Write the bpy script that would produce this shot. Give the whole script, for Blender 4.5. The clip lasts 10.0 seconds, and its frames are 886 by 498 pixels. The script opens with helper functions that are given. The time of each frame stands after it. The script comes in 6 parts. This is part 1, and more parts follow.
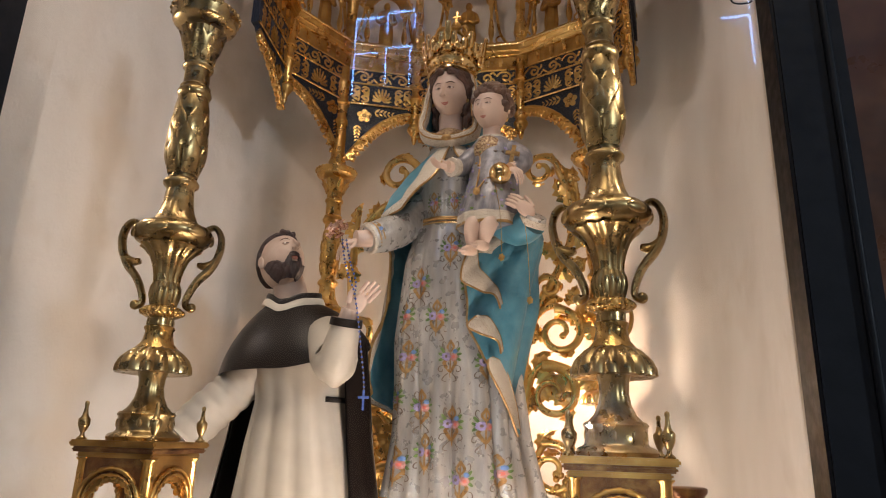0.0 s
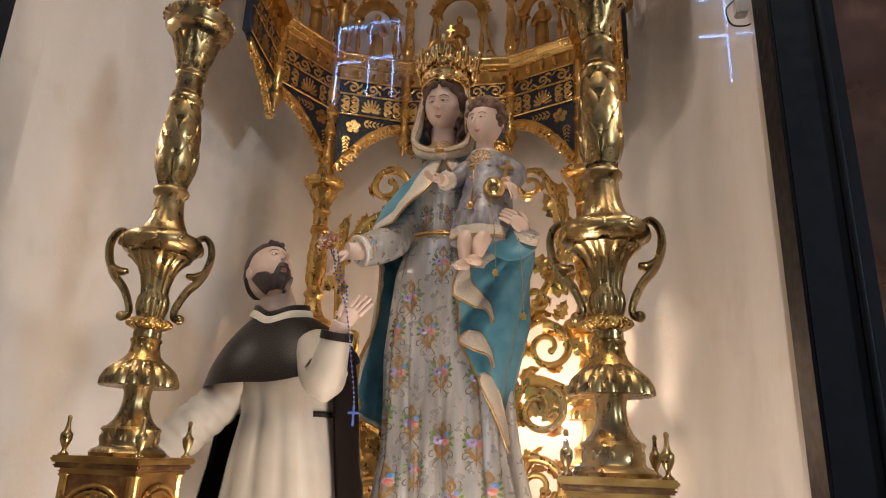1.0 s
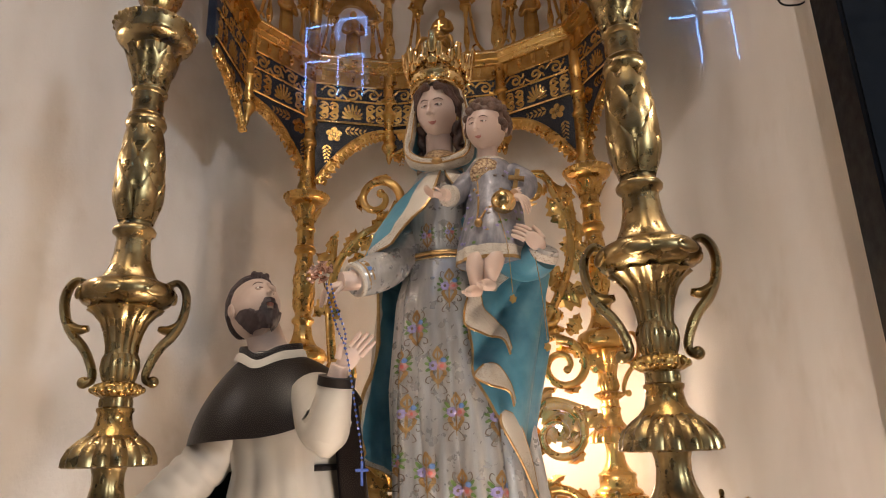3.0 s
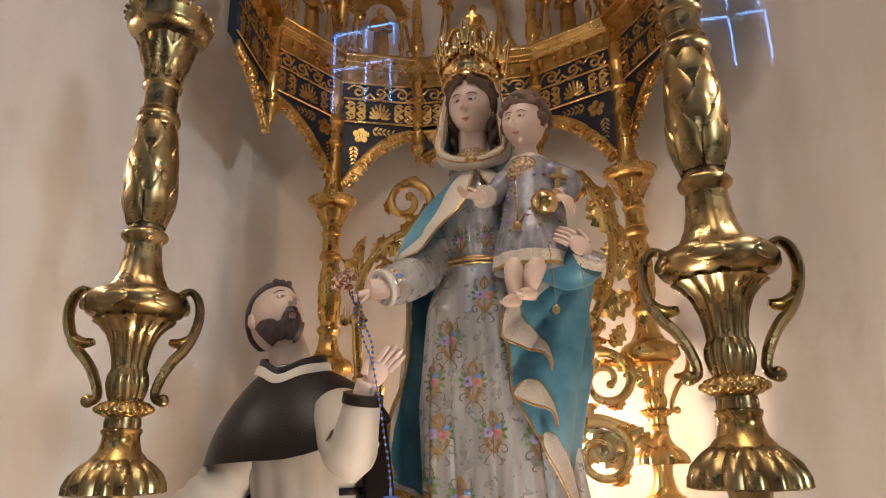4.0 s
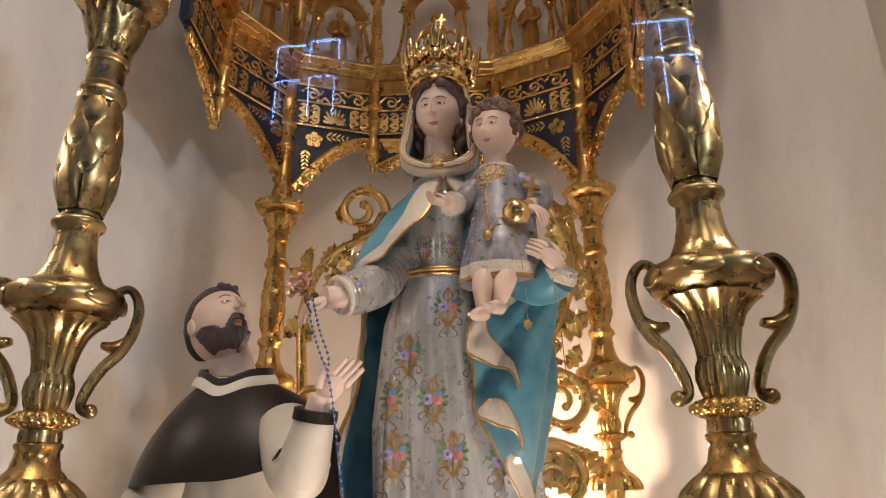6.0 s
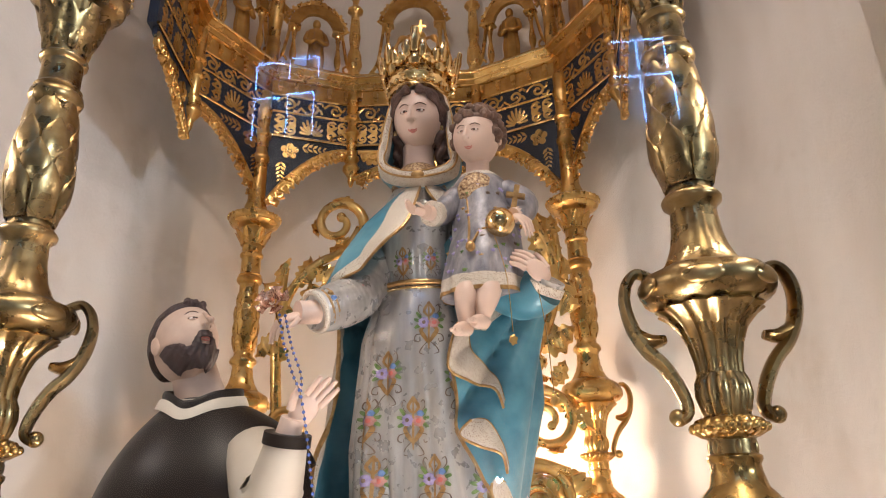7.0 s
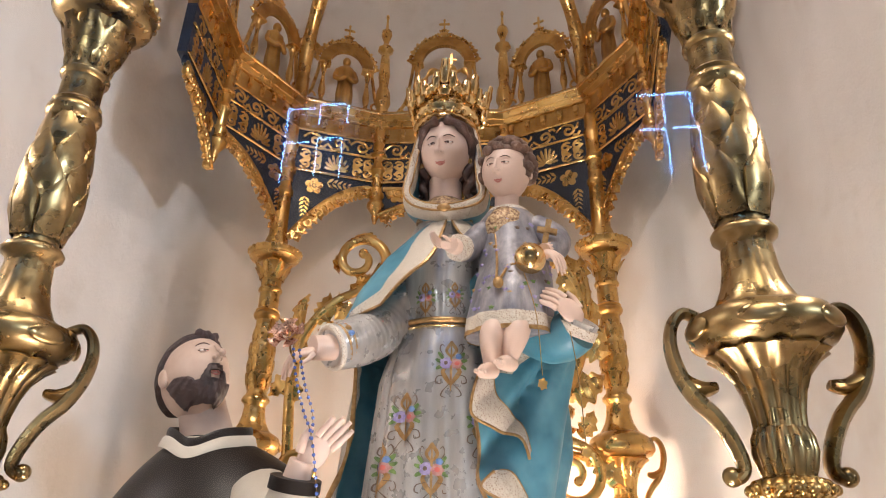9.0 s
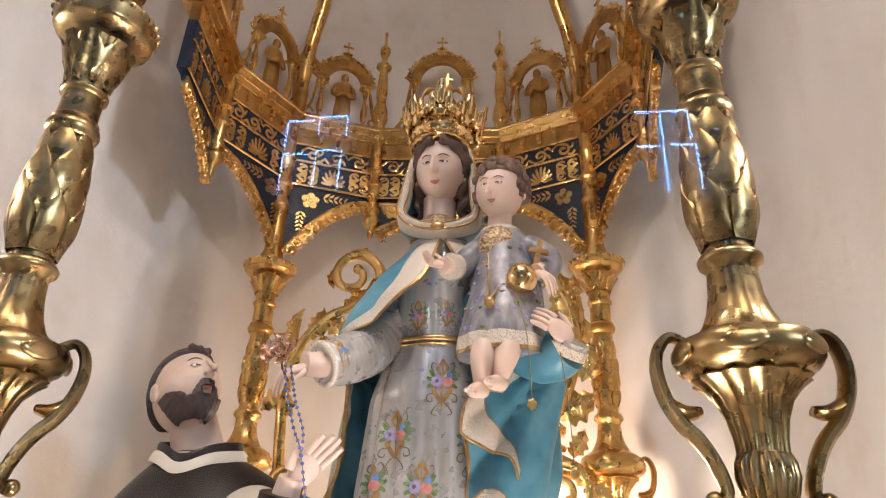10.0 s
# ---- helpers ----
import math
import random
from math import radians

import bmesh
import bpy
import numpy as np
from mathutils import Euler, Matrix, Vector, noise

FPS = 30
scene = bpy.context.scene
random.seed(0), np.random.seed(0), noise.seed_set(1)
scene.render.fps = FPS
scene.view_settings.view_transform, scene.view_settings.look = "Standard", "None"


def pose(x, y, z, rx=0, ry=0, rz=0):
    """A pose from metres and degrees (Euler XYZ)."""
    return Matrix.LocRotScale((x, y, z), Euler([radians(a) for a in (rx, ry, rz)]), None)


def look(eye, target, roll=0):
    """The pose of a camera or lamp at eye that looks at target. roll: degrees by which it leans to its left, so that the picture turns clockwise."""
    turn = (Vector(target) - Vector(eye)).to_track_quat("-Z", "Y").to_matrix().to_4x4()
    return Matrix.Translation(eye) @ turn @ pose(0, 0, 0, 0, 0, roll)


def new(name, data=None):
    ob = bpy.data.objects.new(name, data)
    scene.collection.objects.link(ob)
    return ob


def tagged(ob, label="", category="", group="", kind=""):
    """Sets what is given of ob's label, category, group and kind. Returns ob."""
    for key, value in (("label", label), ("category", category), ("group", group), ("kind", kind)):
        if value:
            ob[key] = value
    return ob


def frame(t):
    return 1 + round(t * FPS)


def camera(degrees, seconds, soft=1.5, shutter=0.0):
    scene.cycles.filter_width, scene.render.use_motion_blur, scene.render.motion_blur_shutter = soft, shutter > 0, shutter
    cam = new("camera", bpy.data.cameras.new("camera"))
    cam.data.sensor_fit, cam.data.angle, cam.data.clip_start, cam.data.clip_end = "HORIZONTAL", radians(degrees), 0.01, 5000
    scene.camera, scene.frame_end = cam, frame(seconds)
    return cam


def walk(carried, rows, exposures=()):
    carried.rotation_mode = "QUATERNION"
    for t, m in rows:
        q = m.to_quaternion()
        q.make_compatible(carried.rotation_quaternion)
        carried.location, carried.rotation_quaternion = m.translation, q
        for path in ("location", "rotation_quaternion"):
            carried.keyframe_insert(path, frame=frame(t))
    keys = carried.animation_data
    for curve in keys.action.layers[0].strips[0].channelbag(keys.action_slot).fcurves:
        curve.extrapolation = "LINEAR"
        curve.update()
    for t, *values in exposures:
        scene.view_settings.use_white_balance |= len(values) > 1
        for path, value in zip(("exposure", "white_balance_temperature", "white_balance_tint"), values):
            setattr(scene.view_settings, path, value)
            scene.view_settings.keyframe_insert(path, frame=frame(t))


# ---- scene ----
cam = camera(67.6, 10.0, soft=1.0)
EXPOSURES = [(0, -0.16, 6450, 10), (5.5, -0.16, 6400, 10), (7.2, 0.40, 6050, 10), (10, 0.52, 5950, 10)]
PATH = [
    (0, (0.614, 1.459, 2.191), (0.184, 3.331, 2.749), 1.7),
    (0.5, (0.603, 1.466, 2.196), (0.212, 3.341, 2.774), 2.0),
    (1, (0.571, 1.462, 2.204), (0.205, 3.337, 2.794), 2.1),
    (1.5, (0.557, 1.519, 2.251), (0.198, 3.391, 2.857), 1.4),
    (2, (0.505, 1.552, 2.278), (0.218, 3.434, 2.891), -0.5),
    (3.5, (0.456, 1.698, 2.375), (0.128, 3.59, 2.935), -2.5),
    (4, (0.426, 1.765, 2.386), (0.039, 3.636, 2.978), -1.2),
    (4.5, (0.387, 1.807, 2.391), (0.005, 3.666, 3.021), -0.1),
    (5, (0.371, 1.824, 2.397), (0.071, 3.69, 3.051), -0.6),
    (5.5, (0.352, 1.828, 2.384), (0.113, 3.705, 3.032), -0.4),
    (7, (0.331, 1.924, 2.4), (0.204, 3.794, 3.098), -1.4),
    (7.5, (0.338, 1.965, 2.409), (0.103, 3.796, 3.178), -0.7),
    (8, (0.348, 2.005, 2.418), (0.127, 3.834, 3.198), -2.1),
    (8.5, (0.323, 2.006, 2.41), (0.157, 3.827, 3.22), 0.1),
    (9, (0.317, 2.006, 2.405), (0.128, 3.816, 3.235), 1.1),
    (9.5, (0.326, 2.0, 2.409), (0.135, 3.803, 3.253), 2.7),
    (10, (0.328, 1.99, 2.411), (0.148, 3.784, 3.277), 1.8),
]
walk(cam, [(t, look(eye, target, roll)) for t, eye, target, roll in PATH], EXPOSURES)

# ---- light ----
GLASS_Y = 2.72
world = bpy.data.worlds.new("church_air")
scene.world = world
world.use_nodes = True
world.node_tree.nodes["Background"].inputs[0].default_value = (0.55, 0.68, 0.9, 1)
world.node_tree.nodes["Background"].inputs[1].default_value = 0.25


def lamp(name, kind, at, aim, power, colour, size=0.1, spot=100):
    data = bpy.data.lights.new(name, kind)
    data.energy, data.color = power, colour
    if kind == "AREA":
        data.size = size
    else:
        data.shadow_soft_size = size
    if kind == "SPOT":
        data.spot_size, data.spot_blend = radians(spot), 0.6
    ob = new(name, data)
    ob.matrix_world = look(at, aim)
    return ob


WARM, BULB, COOL = (1.0, 0.845, 0.75), (1.0, 0.72, 0.52), (0.72, 0.86, 1.0)
lamp("niche_uplight", "POINT", (0.36, 2.95, 1.72), (0, 0, 0), 26, WARM, 0.08)
lamp("niche_top_light", "POINT", (0.12, 2.86, 4.16), (0, 0, 0), 13, WARM, 0.05)
lamp("back_lamp", "POINT", (0.31, 4.10, 2.42), (0, 0, 0), 17.0, BULB, 0.05)
lamp("case_lamp_east", "SPOT", (0.945, 2.83, 3.12), (-0.75, 3.45, 2.40), 4, WARM, 0.03, 120)
lamp("case_lamp_west", "SPOT", (-0.885, 2.83, 3.12), (0.75, 3.45, 2.50), 8, WARM, 0.03, 120)
lamp("nave_daylight", "AREA", (9.0, -3.5, 5.0), (-0.6, 3.6, 3.0), 300, COOL, 0.9)
# added warm fill from high in front, with no known lamp behind it
lamp("high_front_fill", "AREA", (0.5, -0.5, 9.0), (0.1, 3.4, 2.8), 230, (1.0, 0.84, 0.66), 1.2)


# ---- materials ----
def tree(name):
    m = bpy.data.materials.new(name)
    m.use_nodes = True
    nt = m.node_tree
    return m, nt, nt.nodes["Principled BSDF"]


def ramp(nt, fac, stops):
    r = nt.nodes.new("ShaderNodeValToRGB")
    e = r.color_ramp.elements
    while len(e) < len(stops):
        e.new(0.5)
    for k, (p, c) in enumerate(stops):
        e[k].position, e[k].color = p, (*c, 1)
    nt.links.new(fac, r.inputs[0])
    return r.outputs[0]


def noise_of(nt, scale, detail=4, rough=0.55, stretch=None):
    co = nt.nodes.new("ShaderNodeTexCoord")
    n = nt.nodes.new("ShaderNodeTexNoise")
    n.inputs["Scale"].default_value, n.inputs["Detail"].default_value, n.inputs["Roughness"].default_value = scale, detail, rough
    if stretch:
        mp = nt.nodes.new("ShaderNodeMapping")
        mp.inputs["Scale"].default_value = stretch
        nt.links.new(co.outputs["Object"], mp.inputs[0])
        nt.links.new(mp.outputs[0], n.inputs["Vector"])
    else:
        nt.links.new(co.outputs["Object"], n.inputs["Vector"])
    return n.outputs["Fac"]


def bumped(nt, bsdf, fac, strength, depth=0.002):
    b = nt.nodes.new("ShaderNodeBump")
    b.inputs["Strength"].default_value, b.inputs["Distance"].default_value = strength, depth
    nt.links.new(fac, b.inputs["Height"])
    nt.links.new(b.outputs[0], bsdf.inputs["Normal"])


def surface(name, stops, scale=8, rough=(0.4, 0.6), metal=0.0, bump=0.2, bump_scale=60, depth=0.002, coat=0.0, stretch=None, detail=4, spec=0.5):
    m, nt, b = tree(name)
    fac = noise_of(nt, scale, detail, 0.6, stretch)
    nt.links.new(ramp(nt, fac, stops), b.inputs["Base Color"])
    r = nt.nodes.new("ShaderNodeMapRange")
    r.inputs["From Min"].default_value, r.inputs["From Max"].default_value = 0.3, 0.7
    r.inputs["To Min"].default_value, r.inputs["To Max"].default_value = rough
    nt.links.new(noise_of(nt, scale * 2.7, 5), r.inputs["Value"])
    nt.links.new(r.outputs[0], b.inputs["Roughness"])
    b.inputs["Metallic"].default_value = metal
    b.inputs["Coat Weight"].default_value = coat
    b.inputs["Specular IOR Level"].default_value = spec
    if bump:
        bumped(nt, b, noise_of(nt, bump_scale, 3), bump, depth)
    return m


BRASS = surface("polished_brass", [(0.28, (0.11, 0.070, 0.033)), (0.45, (0.345, 0.24, 0.105)), (0.72, (0.60, 0.445, 0.215))], 14, (0.20, 0.40), 1.0, 0.22, 46, 0.002, detail=7)
BRASS_DARK = surface("tarnished_brass", [(0.3, (0.28, 0.15, 0.05)), (0.52, (0.55, 0.35, 0.12)), (0.7, (0.74, 0.5, 0.2))], 16, (0.18, 0.36), 1.0, 0.3, 50, 0.002)
GOLD = surface("gilded_wood", [(0.25, (0.42, 0.21, 0.055)), (0.45, (0.66, 0.40, 0.125)), (0.75, (0.80, 0.56, 0.22))], 9, (0.22, 0.36), 1.0, 0.2, 90, 0.002)
GOLD_OLD = surface("worn_gilding", [(0.25, (0.26, 0.12, 0.035)), (0.5, (0.52, 0.30, 0.09)), (0.75, (0.72, 0.48, 0.17))], 10, (0.28, 0.45), 0.95, 0.25, 80, 0.002)
GOLD_BRIGHT = surface("bright_gold", [(0.3, (0.8, 0.52, 0.2)), (0.7, (0.98, 0.76, 0.4))], 30, (0.12, 0.25), 1.0, 0.2, 150, 0.001)
FILIGREE = surface("pierced_gold_filigree", [(0.40, (0.16, 0.075, 0.02)), (0.5, (0.62, 0.38, 0.13)), (0.66, (0.95, 0.72, 0.36))], 85, (0.15, 0.3), 1.0, 1.0, 85, 0.006)
NAVY = surface("navy_enamel", [(0.3, (0.006, 0.009, 0.018)), (0.7, (0.014, 0.02, 0.038))], 12, (0.35, 0.55), 0.0, 0.15, 80)
SKIN = surface("painted_flesh", [(0.3, (0.66, 0.48, 0.39)), (0.7, (0.74, 0.56, 0.46))], 9, (0.35, 0.48), 0.0, 0.06, 60)
HAIR = surface("painted_brown_hair", [(0.3, (0.05, 0.025, 0.018)), (0.7, (0.13, 0.065, 0.045))], 30, (0.4, 0.6), 0.0, 0.9, 90, 0.004, 0, (1, 1, 0.25))
BEARD = surface("painted_dark_beard", [(0.3, (0.018, 0.01, 0.01)), (0.7, (0.06, 0.032, 0.03))], 40, (0.45, 0.6), 0.0, 0.9, 110, 0.004)
BLUE = surface("painted_blue_mantle", [(0.3, (0.035, 0.15, 0.22)), (0.5, (0.08, 0.255, 0.35)), (0.72, (0.155, 0.36, 0.455))], 9, (0.35, 0.5), 0.0, 0.1, 40)
SILVER = surface("silvered_gown", [(0.26, (0.30, 0.285, 0.275)), (0.42, (0.45, 0.435, 0.425)), (0.58, (0.58, 0.565, 0.55)), (0.75, (0.74, 0.72, 0.69))], 13, (0.22, 0.40), 0.55, 0.16, 60, 0.002, 0, (2.2, 2.2, 0.30), 6)
BLACK = surface("black_cape_paint", [(0.3, (0.012, 0.008, 0.007)), (0.7, (0.022, 0.016, 0.013))], 10, (0.34, 0.46), 0.0, 0.1, 50, spec=0.22)
# flesh darker than SKIN, for the friar's head and neck
DARK_FLESH = surface("painted_darker_flesh", [(0.3, (0.42, 0.30, 0.235)), (0.7, (0.53, 0.39, 0.31))], 14, (0.38, 0.5), 0.0, 0.1, 60)
CREAM = surface("cream_wool_paint", [(0.25, (0.44, 0.385, 0.315)), (0.7, (0.60, 0.54, 0.45))], 6, (0.4, 0.55), 0.0, 0.08, 40)
LILAC = surface("painted_lilac_petals", [(0.3, (0.20, 0.155, 0.38)), (0.7, (0.45, 0.40, 0.64))], 120, (0.4, 0.5))
PINK = surface("painted_pink_petals", [(0.3, (0.36, 0.13, 0.13)), (0.7, (0.58, 0.37, 0.33))], 120, (0.4, 0.5))
SKY_BLUE = surface("painted_blue_petals", [(0.3, (0.06, 0.14, 0.36)), (0.7, (0.20, 0.32, 0.60))], 120, (0.4, 0.5))
GREEN = surface("painted_green_leaves", [(0.3, (0.05, 0.12, 0.03)), (0.7, (0.20, 0.30, 0.08))], 90, (0.4, 0.5))
OCHRE = surface("painted_gold_ornament", [(0.3, (0.30, 0.16, 0.055)), (0.7, (0.58, 0.37, 0.15))], 80, (0.28, 0.42), 0.6)
TUNIC = surface("silvery_lilac_tunic", [(0.28, (0.12, 0.115, 0.14)), (0.5, (0.25, 0.24, 0.265)), (0.72, (0.42, 0.40, 0.41))], 26, (0.36, 0.5), 0.3, 0.25, 70, 0.003, 0, (1.5, 1.5, 0.5), 6)
UMBER = surface("painted_dark_tendrils", [(0.3, (0.10, 0.07, 0.05)), (0.7, (0.2, 0.13, 0.09))], 80, (0.4, 0.5))
LIPS = surface("painted_red", [(0.3, (0.5, 0.10, 0.09)), (0.7, (0.6, 0.16, 0.13))], 60, (0.35, 0.45))
BEAD = surface("blue_glass_beads", [(0.3, (0.06, 0.10, 0.38)), (0.7, (0.16, 0.24, 0.6))], 60, (0.1, 0.2))
FRAME_PAINT = surface("dark_painted_metal", [(0.3, (0.004, 0.006, 0.010)), (0.7, (0.008, 0.010, 0.016))], 14, (0.4, 0.6), 0.0, 0.15, 90, spec=0.2)
MARBLE = surface("brown_marble", [(0.3, (0.03, 0.013, 0.008)), (0.55, (0.10, 0.045, 0.025)), (0.75, (0.22, 0.11, 0.06))], 5, (0.25, 0.4), 0.0, 0.1, 30)
STONE = surface("nave_plaster", [(0.3, (0.30, 0.27, 0.22)), (0.7, (0.42, 0.38, 0.31))], 2, (0.7, 0.9), 0.0, 0.3, 20)
TERRACOTTA = surface("red_bole", [(0.3, (0.10, 0.04, 0.018)), (0.5, (0.22, 0.10, 0.04)), (0.72, (0.45, 0.26, 0.09))], 24, (0.3, 0.45), 0.7)
CURLS = surface("painted_light_brown_curls", [(0.3, (0.09, 0.05, 0.035)), (0.7, (0.22, 0.125, 0.085))], 30, (0.4, 0.6), 0.0, 0.9, 90, 0.004)
EYE_WHITE = surface("painted_eye_white", [(0.3, (0.66, 0.60, 0.54)), (0.7, (0.72, 0.67, 0.61))], 60, (0.25, 0.35))
BIB = surface("beaded_brown_gold_collar", [(0.36, (0.10, 0.05, 0.028)), (0.5, (0.36, 0.22, 0.11)), (0.62, (0.58, 0.44, 0.26))], 150, (0.4, 0.55), 0.25, 0.6, 150, 0.003)
COPPER = surface("copper_petals", [(0.3, (0.50, 0.27, 0.19)), (0.7, (0.80, 0.54, 0.42))], 60, (0.22, 0.34), 0.9, 0.2, 90)
ROSE = surface("painted_rose_lips", [(0.3, (0.50, 0.17, 0.14)), (0.7, (0.58, 0.22, 0.18))], 60, (0.35, 0.45))


def lace_material():
    m, nt, b = tree("gilt_lace")
    co = nt.nodes.new("ShaderNodeTexCoord")
    v = nt.nodes.new("ShaderNodeTexVoronoi")
    v.feature = "DISTANCE_TO_EDGE"
    v.inputs["Scale"].default_value = 235
    nt.links.new(co.outputs["Object"], v.inputs["Vector"])
    nt.links.new(ramp(nt, v.outputs["Distance"], [(0.08, (0.72, 0.66, 0.57)), (0.20, (0.58, 0.49, 0.38)), (0.32, (0.30, 0.205, 0.13))]), b.inputs["Base Color"])
    b.inputs["Roughness"].default_value = 0.45
    bumped(nt, b, v.outputs["Distance"], 0.5, 0.002)
    return m


def wall_material():
    m, nt, b = tree("niche_plaster")
    broad = ramp(nt, noise_of(nt, 1.7, 5, 0.6, (1, 1, 0.35)), [(0.3, (0.58, 0.525, 0.47)), (0.5, (0.71, 0.665, 0.615)), (0.68, (0.79, 0.765, 0.73))])
    stain = ramp(nt, noise_of(nt, 4.2, 6, 0.7), [(0.32, (0.66, 0.58, 0.47)), (0.46, (1, 1, 1)), (1.0, (1, 1, 1))])
    mix = nt.nodes.new("ShaderNodeMix")
    mix.data_type, mix.blend_type = "RGBA", "MULTIPLY"
    mix.inputs["Factor"].default_value = 0.28
    nt.links.new(broad, mix.inputs["A"])
    nt.links.new(stain, mix.inputs["B"])
    nt.links.new(mix.outputs["Result"], b.inputs["Base Color"])
    b.inputs["Roughness"].default_value = 0.75
    bumped(nt, b, noise_of(nt, 20, 8, 0.72), 0.55, 0.007)
    return m


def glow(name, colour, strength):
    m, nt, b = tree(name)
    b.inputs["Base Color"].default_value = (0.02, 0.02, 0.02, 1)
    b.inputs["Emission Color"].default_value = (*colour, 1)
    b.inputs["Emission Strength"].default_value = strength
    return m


def glass_material():
    m, nt, b = tree("case_glass")
    nt.nodes.remove(b)
    out = nt.nodes["Material Output"]
    clear, shine, mix, fr = (nt.nodes.new(k) for k in ("ShaderNodeBsdfTransparent", "ShaderNodeBsdfGlossy", "ShaderNodeMixShader", "ShaderNodeFresnel"))
    clear.inputs[0].default_value = (0.97, 0.98, 0.97, 1)
    shine.inputs["Roughness"].default_value = 0.0
    fr.inputs["IOR"].default_value = 1.5
    nt.links.new(fr.outputs[0], mix.inputs[0])
    nt.links.new(clear.outputs[0], mix.inputs[1])
    nt.links.new(shine.outputs[0], mix.inputs[2])
    nt.links.new(mix.outputs[0], out.inputs[0])
    return m


LACE, PLASTER, GLASS = lace_material(), wall_material(), glass_material()
# blue emission that stands for daylight on the window's pane edges
STRIP = glow("glowing_window_edge", (0.16, 0.42, 1.0), 34)
BULB_GLOW = glow("lamp_bulb", (0.9, 0.95, 1.0), 1500)


# ---- mesh builder ----
class Mesh:
    """Gathers vertices and faces, each face with a material slot."""

    def __init__(self):
        self.v, self.f, self.m, self.mats = [], [], [], []

    def slot(self, mat):
        if mat not in self.mats:
            self.mats.append(mat)
        return self.mats.index(mat)

    def add(self, verts, faces, mat, m=None):
        s, n = self.slot(mat), len(self.v)
        self.v += [tuple(m @ Vector(p)) for p in verts] if m else [tuple(p) for p in verts]
        self.f += [tuple(i + n for i in q) for q in faces]
        self.m += [s] * len(faces)

    def grid(self, rows, mat, around=False, m=None, mats=None):
        nu, nv = len(rows[0]), len(rows)
        faces, kinds = [], []
        for j in range(nv - 1):
            for i in range(nu if around else nu - 1):
                k = (i + 1) % nu
                faces.append((j * nu + i, j * nu + k, (j + 1) * nu + k, (j + 1) * nu + i))
                kinds.append(mats(i, j) if mats else mat)
        n = len(self.v)
        flat = [p for row in rows for p in row]
        self.v += [tuple(m @ Vector(p)) for p in flat] if m else [tuple(p) for p in flat]
        self.f += [tuple(a + n for a in q) for q in faces]
        self.m += [self.slot(k) for k in kinds]

    def lathe(self, profile, mat, segs=32, lobes=0, depth=0.0, m=None, at=(0, 0), caps=True, twist=0.0):
        rows = []
        for r, z in profile:
            row = []
            for i in range(segs):
                a = 2 * math.pi * i / segs
                k = r * (1 + depth * (abs(math.cos(lobes * a / 2 + twist * z)) - 0.6)) if lobes else r
                row.append((at[0] + k * math.cos(a), at[1] + k * math.sin(a), z))
            rows.append(row)
        self.grid(rows, mat, True, m)
        if caps:
            n = len(self.v) - segs * len(profile)
            s = self.slot(mat)
            self.f += [tuple(n + i for i in range(segs))[::-1], tuple(n + segs * (len(profile) - 1) + i for i in range(segs))]
            self.m += [s, s]

    def tube(self, pts, radii, mat, segs=8, m=None, flat=1.0, normal=None):
        pts = [Vector(p) for p in pts]
        radii = radii if isinstance(radii, (list, tuple)) else [radii] * len(pts)
        rows, side = [], None
        for k, p in enumerate(pts):
            d = (pts[min(k + 1, len(pts) - 1)] - pts[max(k - 1, 0)]).normalized()
            if normal:
                up = Vector(normal)
            else:
                up = side if side is not None else (Vector((0, 0, 1)) if abs(d.z) < 0.9 else Vector((0, 1, 0)))
            a = d.cross(up)
            a = a.normalized() if a.length > 1e-6 else Vector((1, 0, 0))
            b = a.cross(d).normalized()
            side = b
            rows.append([p + radii[k] * (a * math.cos(2 * math.pi * i / segs) + b * flat * math.sin(2 * math.pi * i / segs)) for i in range(segs)])
        self.grid(rows, mat, True, m)
        n, s = len(self.v) - segs * len(pts), self.slot(mat)
        self.f += [tuple(n + i for i in range(segs))[::-1], tuple(n + segs * (len(pts) - 1) + i for i in range(segs))]
        self.m += [s, s]

    def ball(self, c, r, mat, nu=16, nv=10, m=None, shape=None):
        rx, ry, rz = r if isinstance(r, (list, tuple)) else (r, r, r)
        rows = []
        for j in range(nv + 1):
            b = -math.pi / 2 + math.pi * j / nv
            row = []
            for i in range(nu):
                a = 2 * math.pi * i / nu
                p = Vector((math.cos(a) * math.cos(b), math.sin(a) * math.cos(b), math.sin(b)))
                k = shape(p) if shape else 1.0
                row.append((c[0] + rx * p.x * k, c[1] + ry * p.y * k, c[2] + rz * p.z * k))
            rows.append(row)
        self.grid(rows, mat, True, m)

    def box(self, lo, hi, mat, m=None, bevel=0.0):
        bm = bmesh.new()
        bmesh.ops.create_cube(bm, size=1)
        for v in bm.verts:
            v.co = [lo[k] + (hi[k] - lo[k]) * (v.co[k] + 0.5) for k in range(3)]
        if bevel:
            bmesh.ops.bevel(bm, geom=bm.edges[:], offset=bevel, segments=2, affect="EDGES")
        bm.verts.index_update()
        self.add([v.co[:] for v in bm.verts], [[v.index for v in f.verts] for f in bm.faces], mat, m)
        bm.free()

    def prism(self, poly, y0, y1, mat, m=None):
        """A flat shape given in x and z, from depth y0 to y1."""
        n = len(poly)
        verts = [(x, y0, z) for x, z in poly] + [(x, y1, z) for x, z in poly]
        faces = [tuple(range(n)), tuple(range(2 * n - 1, n - 1, -1))] + [(i, i + n, (i + 1) % n + n, (i + 1) % n) for i in range(n)]
        self.add(verts, faces, mat, m)

